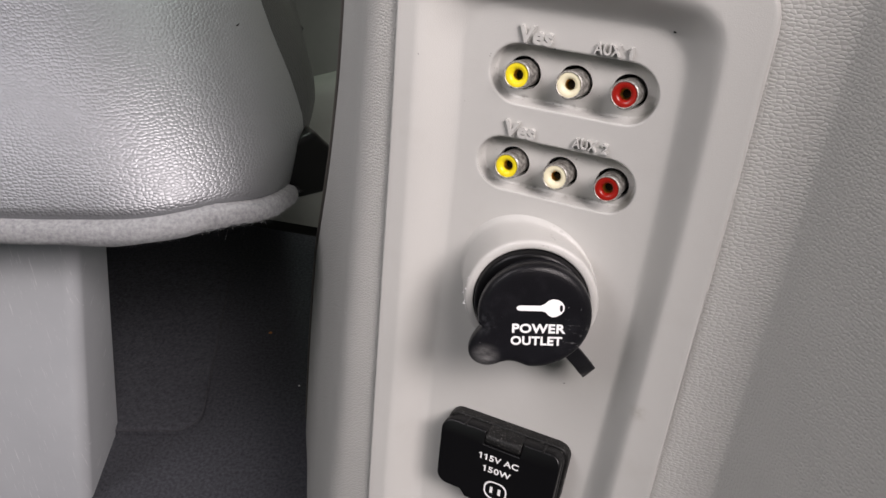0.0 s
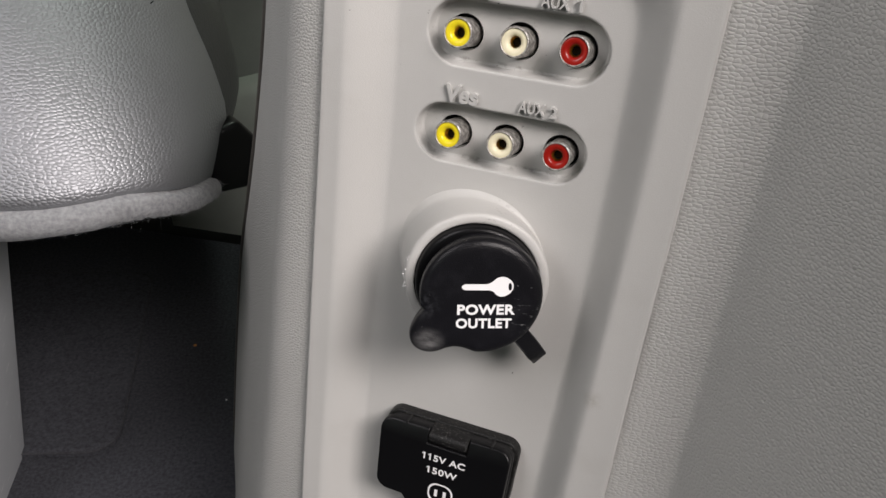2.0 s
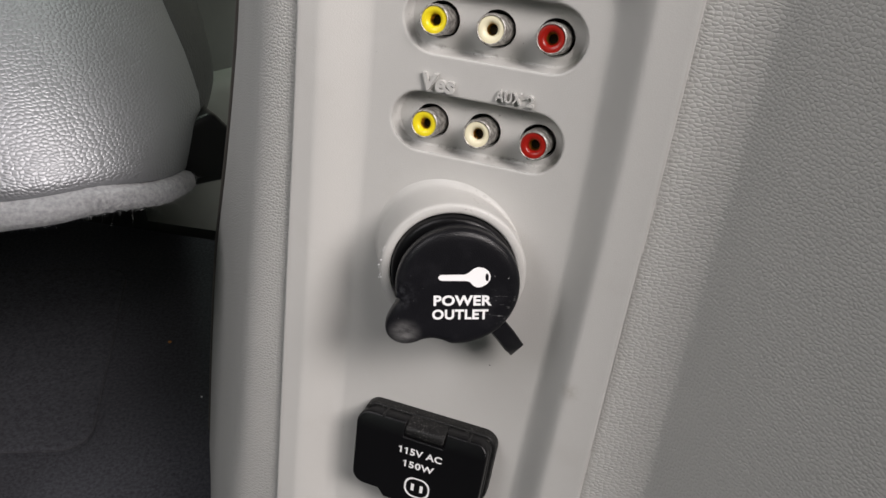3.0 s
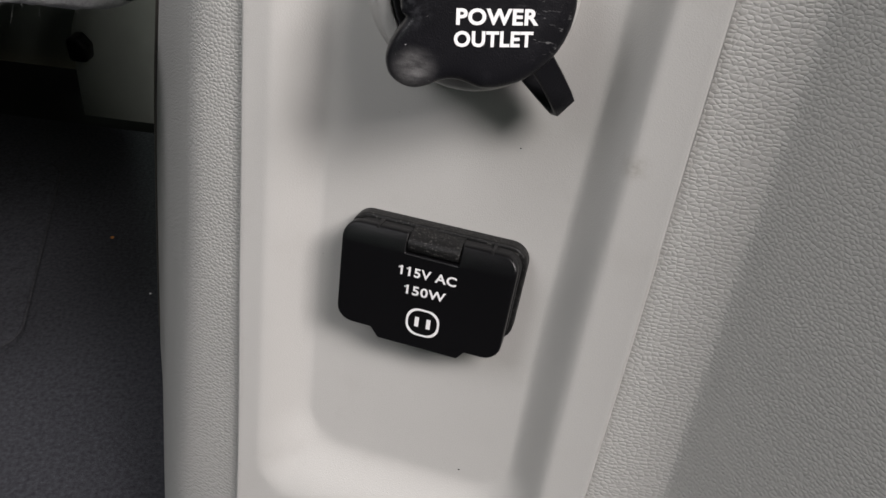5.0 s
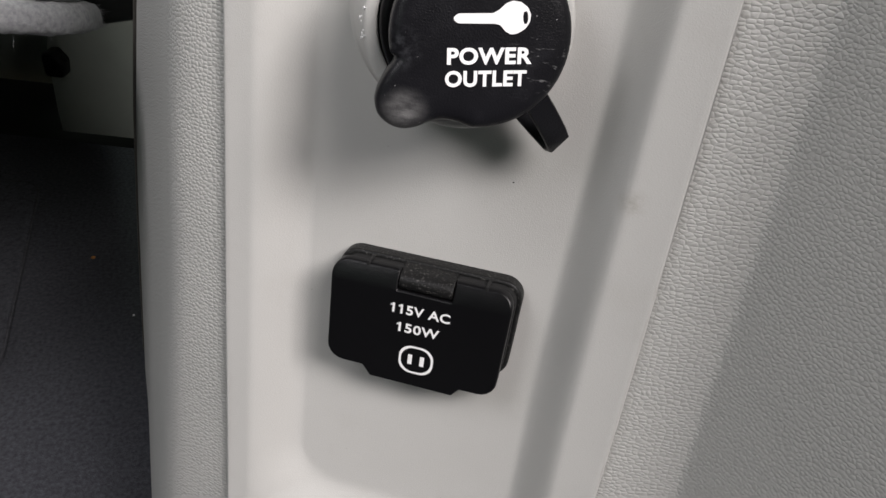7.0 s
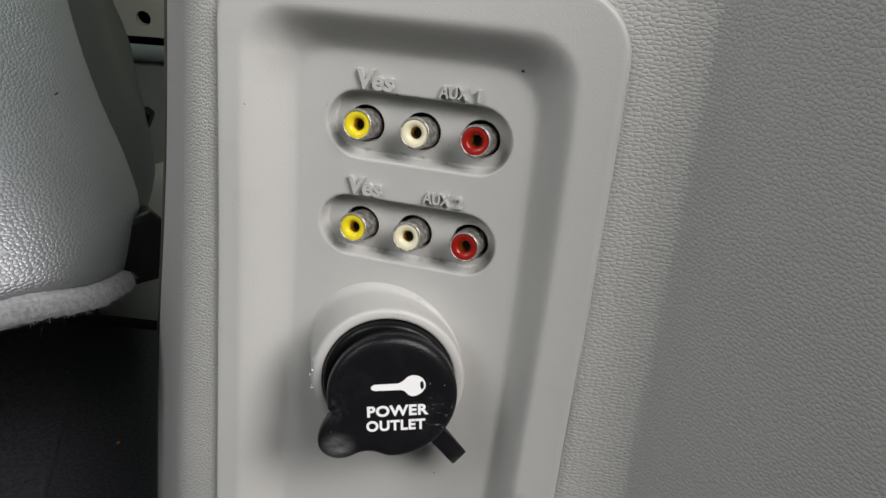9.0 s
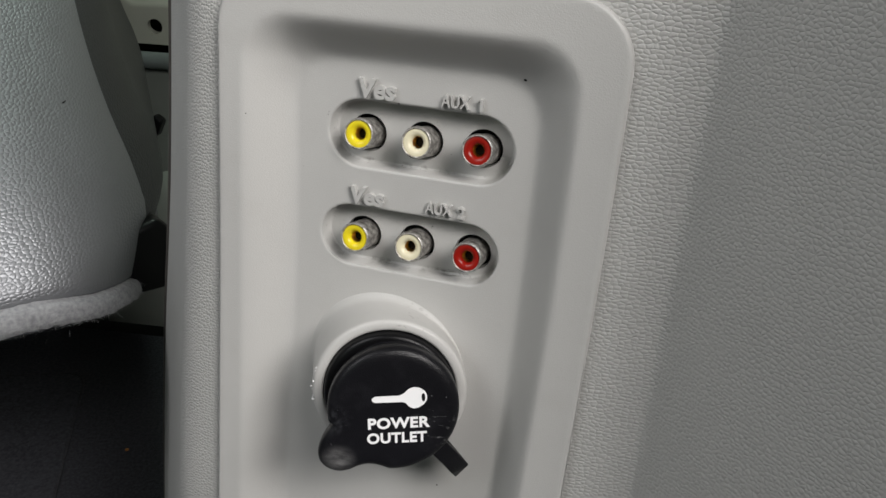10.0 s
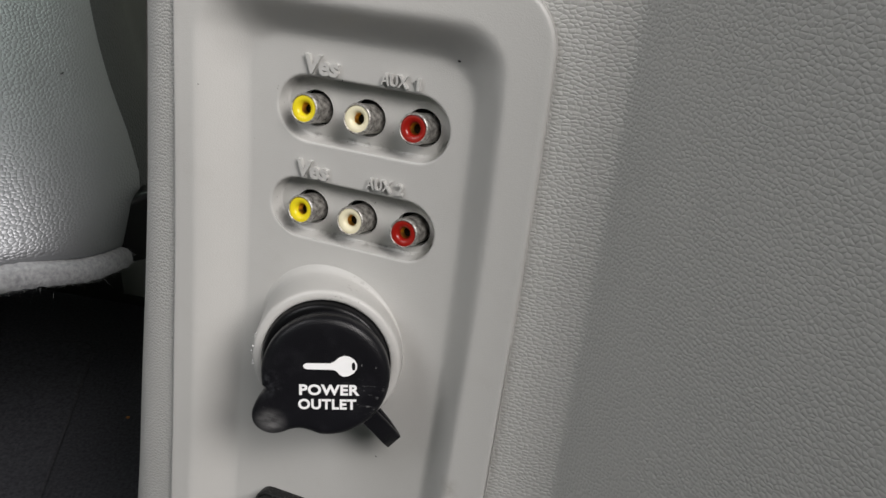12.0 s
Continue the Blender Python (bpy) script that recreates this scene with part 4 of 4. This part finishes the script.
put_part("seat_base", build_base(), seat, "scuffed grey plastic foot")
bk, bf = slab(rounded_outline([(-0.016, -0.02), (0.012, -0.022), (0.016, 0.004), (0.004, 0.02), (-0.016, 0.016)], 0.006, 4), 0, 0.03, 0.004)
put_part("bracket", mesh_from("bracket", bk, bf, black_mat), seat, "black plastic corner bracket", pose(-0.093, 0.394, 0.244, 90, 0, 35))

# ---- floor and what lies beyond the gap ----


def sheet(name, corners, mat, label, category, thick=0.01, kind="structure"):
    """A board between four corners, with thickness on its far side."""
    c = [Vector(p) for p in corners]
    nrm = (c[1] - c[0]).cross(c[3] - c[0]).normalized() * -thick
    verts = c + [p + nrm for p in c]
    faces = [(0, 1, 2, 3), (7, 6, 5, 4), (0, 4, 5, 1), (1, 5, 6, 2), (2, 6, 7, 3), (3, 7, 4, 0)]
    return thing(name, label, category, kind=kind, data=mesh_from(name, verts, faces, mat, False))


sheet("floor", [(-1.0, -1.3, 0), (1.2, -1.3, 0), (1.2, 0.656 - 0.27 * 1.34, 0), (-1.0, 0.656 + 0.27 * 0.86, 0)], carpet_mat, "dark grey carpet on the vehicle floor", "floor")
lid = rounded_outline([(-0.46, 0.377), (-0.186, 0.377), (-0.212, 0.60), (-0.46, 0.60)], 0.02, 5)
lv, lf = slab(lid, -0.002, 0.006, 0.004)
floor_lid = thing("floor_lid", "dark grey carpeted storage lid set in the floor", "floor lid")
put_part("cover", mesh_from("cover", lv, lf, carpet_mat), floor_lid)
binding_mat = material("carpet_binding", (0.16, 0.16, 0.17), 0.9, 0.0, 0.1)
fibres(binding_mat, (0.075, 0.075, 0.083), (0.04, 0.04, 0.045), 700, 1.0, 0.001)
bv, bf3 = tube([(x, y, 0.0045) for x, y in lid + lid[:2]], 0.0009, 8)
put_part("binding", mesh_from("binding", bv, bf3, binding_mat), floor_lid, "paler worn edge binding")


def crumb(name, label, at, size, mat, seed):
    """A small broken bit, as an uneven lump."""
    rng = random.Random(seed)
    bm = bmesh.new()
    bmesh.ops.create_icosphere(bm, subdivisions=1, radius=size)
    for v in bm.verts:
        v.co *= rng.uniform(0.65, 1.2)
        v.co.z = max(v.co.z * 0.7, -size * 0.4)
    me = bpy.data.meshes.new(name)
    bm.to_mesh(me)
    bm.free()
    me.materials.append(mat)
    return thing(name, label, "crumb", at=at, data=me)


crumb_mat = material("orange_crumb", (0.42, 0.17, 0.04), 0.8)
crumb("food_crumb", "small orange food crumb on the dark carpet", pose(-0.155, 0.498, 0.0006), 0.0017, crumb_mat, 3)
crumb("paper_fleck", "tiny pale fleck lying on the dark carpet", pose(-0.118, 0.432, 0.0004), 0.0008, print_mat, 5)


def along(x, back=0.0):
    """The y of the line where the floor ends, at x."""
    return 0.676 - 0.27 * (x + 0.14) + back


def build_sill():
    """A moulded panel that rises from the gap, with a lip along its slanting upper edge."""
    verts, faces, n = [], [], 40
    prof = [(0.0, 0.0), (0.0, 0.25), (0.006, 0.7), (0.012, 0.93), (0.018, 0.99), (0.026, 1.0), (0.05, 0.99)]
    for k in range(n + 1):
        x = -0.215 + 0.5 * k / n
        top = 0.158 + 0.36 * (x + 0.131) if x > -0.17 else 0.144 - 9.0 * (x + 0.17) ** 2 * 3.5
        for back, f in prof:
            verts.append((x, along(x, back - 0.004), 0.001 + (top - 0.001) * f))
    m = len(prof)
    for k in range(n):
        for i in range(m - 1):
            a = k * m + i
            faces.append((a, a + m, a + m + 1, a + 1))
    return mesh_from("sill_panel", verts, faces, sill_mat)


thing("sill_panel", "pale grey moulded plastic sill panel beyond the floor gap", "sill", kind="structure", data=build_sill())
# black sheet under the floor's edge paints the gap's darkness
sheet("floor_gap_shade", [(-0.9, along(-0.9, -0.03), -0.03), (0.3, along(0.3, -0.03), -0.03), (0.3, along(0.3, 0.2), -0.03), (-0.9, along(-0.9, 0.2), -0.03)], hole_mat, "black sheet standing in for the dark of the gap at the floor's edge", "gap")
sheet("lower_door_trim", [(-0.9, along(-0.9, 0.09), 0.0), (0.3, along(0.3, 0.09), 0.0), (0.3, along(0.3, 0.13), 0.228), (-0.9, along(-0.9, 0.13), 0.228)], dark_trim_mat, "dark grey lower door trim behind the sill", "door trim")
rv, rf = tube([(x, along(x, 0.125), 0.238) for x in (-0.5, -0.3, -0.1, 0.1)], 0.0085, 14, 0.8)
thing("door_rail", "grey rounded rail along the door trim", "rail", kind="structure", data=mesh_from("door_rail", rv, rf, rail_mat))
# black sheet in place of the shade behind the rail
sheet("door_gap_shade", [(-0.9, along(-0.9, 0.16), 0.22), (0.3, along(0.3, 0.16), 0.22), (0.3, along(0.3, 0.16), 0.29), (-0.9, along(-0.9, 0.16), 0.29)], hole_mat, "black sheet standing in for the shadow in the gap above the rail", "gap")
cl, cf = slab(rounded_outline([(-0.006, -0.009), (0.006, -0.011), (0.007, 0.008), (-0.004, 0.011)], 0.003, 3), 0, 0.012, 0.002)
thing("trim_clip", "black plastic clip on the dark door trim", "clip", at=pose(-0.163, along(-0.163, 0.105), 0.178, 84, 20, -15), data=mesh_from("trim_clip", cl, cf, black_mat))
bl, bf2 = slab(rounded_outline([(-0.009, -0.011), (0.008, -0.011), (0.009, 0.003), (0.001, 0.011), (-0.009, 0.010)], 0.004, 3), 0, 0.016, 0.003)
thing("seat_latch", "black plastic latch beside the sill panel", "latch", at=pose(-0.203, along(-0.203, 0.003), 0.068, 90, 0, -15), data=mesh_from("seat_latch", bl, bf2, black_mat))


def build_door_panel():
    """Pressed sheet metal with a round hole and a shallow raised field."""
    hx, hz, r = -0.160, 0.270, 0.0075
    ring = [(hx + r * math.cos(2 * math.pi * k / 28), hz + r * math.sin(2 * math.pi * k / 28)) for k in range(28)]
    edge = [(-0.9, 0.252), (0.3, 0.252), (0.3, 0.7), (-0.9, 0.7)]
    pts = [(-0.24 + 0.004 * i, 0.256 + 0.004 * j) for i in range(45) for j in range(24) if math.hypot(-0.24 + 0.004 * i - hx, 0.256 + 0.004 * j - hz) > r + 0.002]
    flat, faces = triangulated(pts, [edge, ring], lambda x, z: math.hypot(x - hx, z - hz) > r * 0.98)

    def depth(x, z):
        e = min(max((z - 0.292) / 0.006, 0), 1) * min(max((x + 0.188) / 0.006, 0), 1)
        return 0.012 * e * e * (3 - 2 * e)

    verts = [(x, along(x, 0.135) + depth(x, z), z) for x, z in flat]
    base = len(verts)
    verts += [(x, along(x, 0.135) + d, z) for d in (0, 0.012) for x, z in ring]
    faces += [(base + k, base + (k + 1) % 28, base + 28 + (k + 1) % 28, base + 28 + k) for k in range(28)]
    return mesh_from("door_panel", verts, faces, metal_paint_mat)


thing("door_panel", "pale painted metal door panel with a round hole", "door panel", kind="structure", data=build_door_panel())
sheet("wall_left", [(-1.0, -1.3, 0), (-1.0, 1.3, 0), (-1.0, 1.3, 1.2), (-1.0, -1.3, 1.2)][::-1], wall_mat, "dark grey cabin side", "wall")
sheet("wall_front", [(-1.0, 1.3, 0), (1.2, 1.3, 0), (1.2, 1.3, 1.2), (-1.0, 1.3, 1.2)], wall_mat, "dark grey cabin front", "wall")
sheet("wall_right", [(1.2, -1.3, 0), (1.2, 1.3, 0), (1.2, 1.3, 1.2), (1.2, -1.3, 1.2)], wall_mat, "dark grey cabin side", "wall")
sheet("ceiling", [(-1.0, -1.3, 1.2), (-1.0, 1.3, 1.2), (1.2, 1.3, 1.2), (1.2, -1.3, 1.2)], wall_mat, "dark grey headliner", "ceiling")
# unseen board across the rear, added to keep sky light out
sheet("rear_sky_block", [(-1.0, -1.3, 0), (1.2, -1.3, 0), (1.2, -1.3, 1.2), (-1.0, -1.3, 1.2)][::-1], wall_mat, "unseen dark grey wall that shuts out the sky behind", "wall")
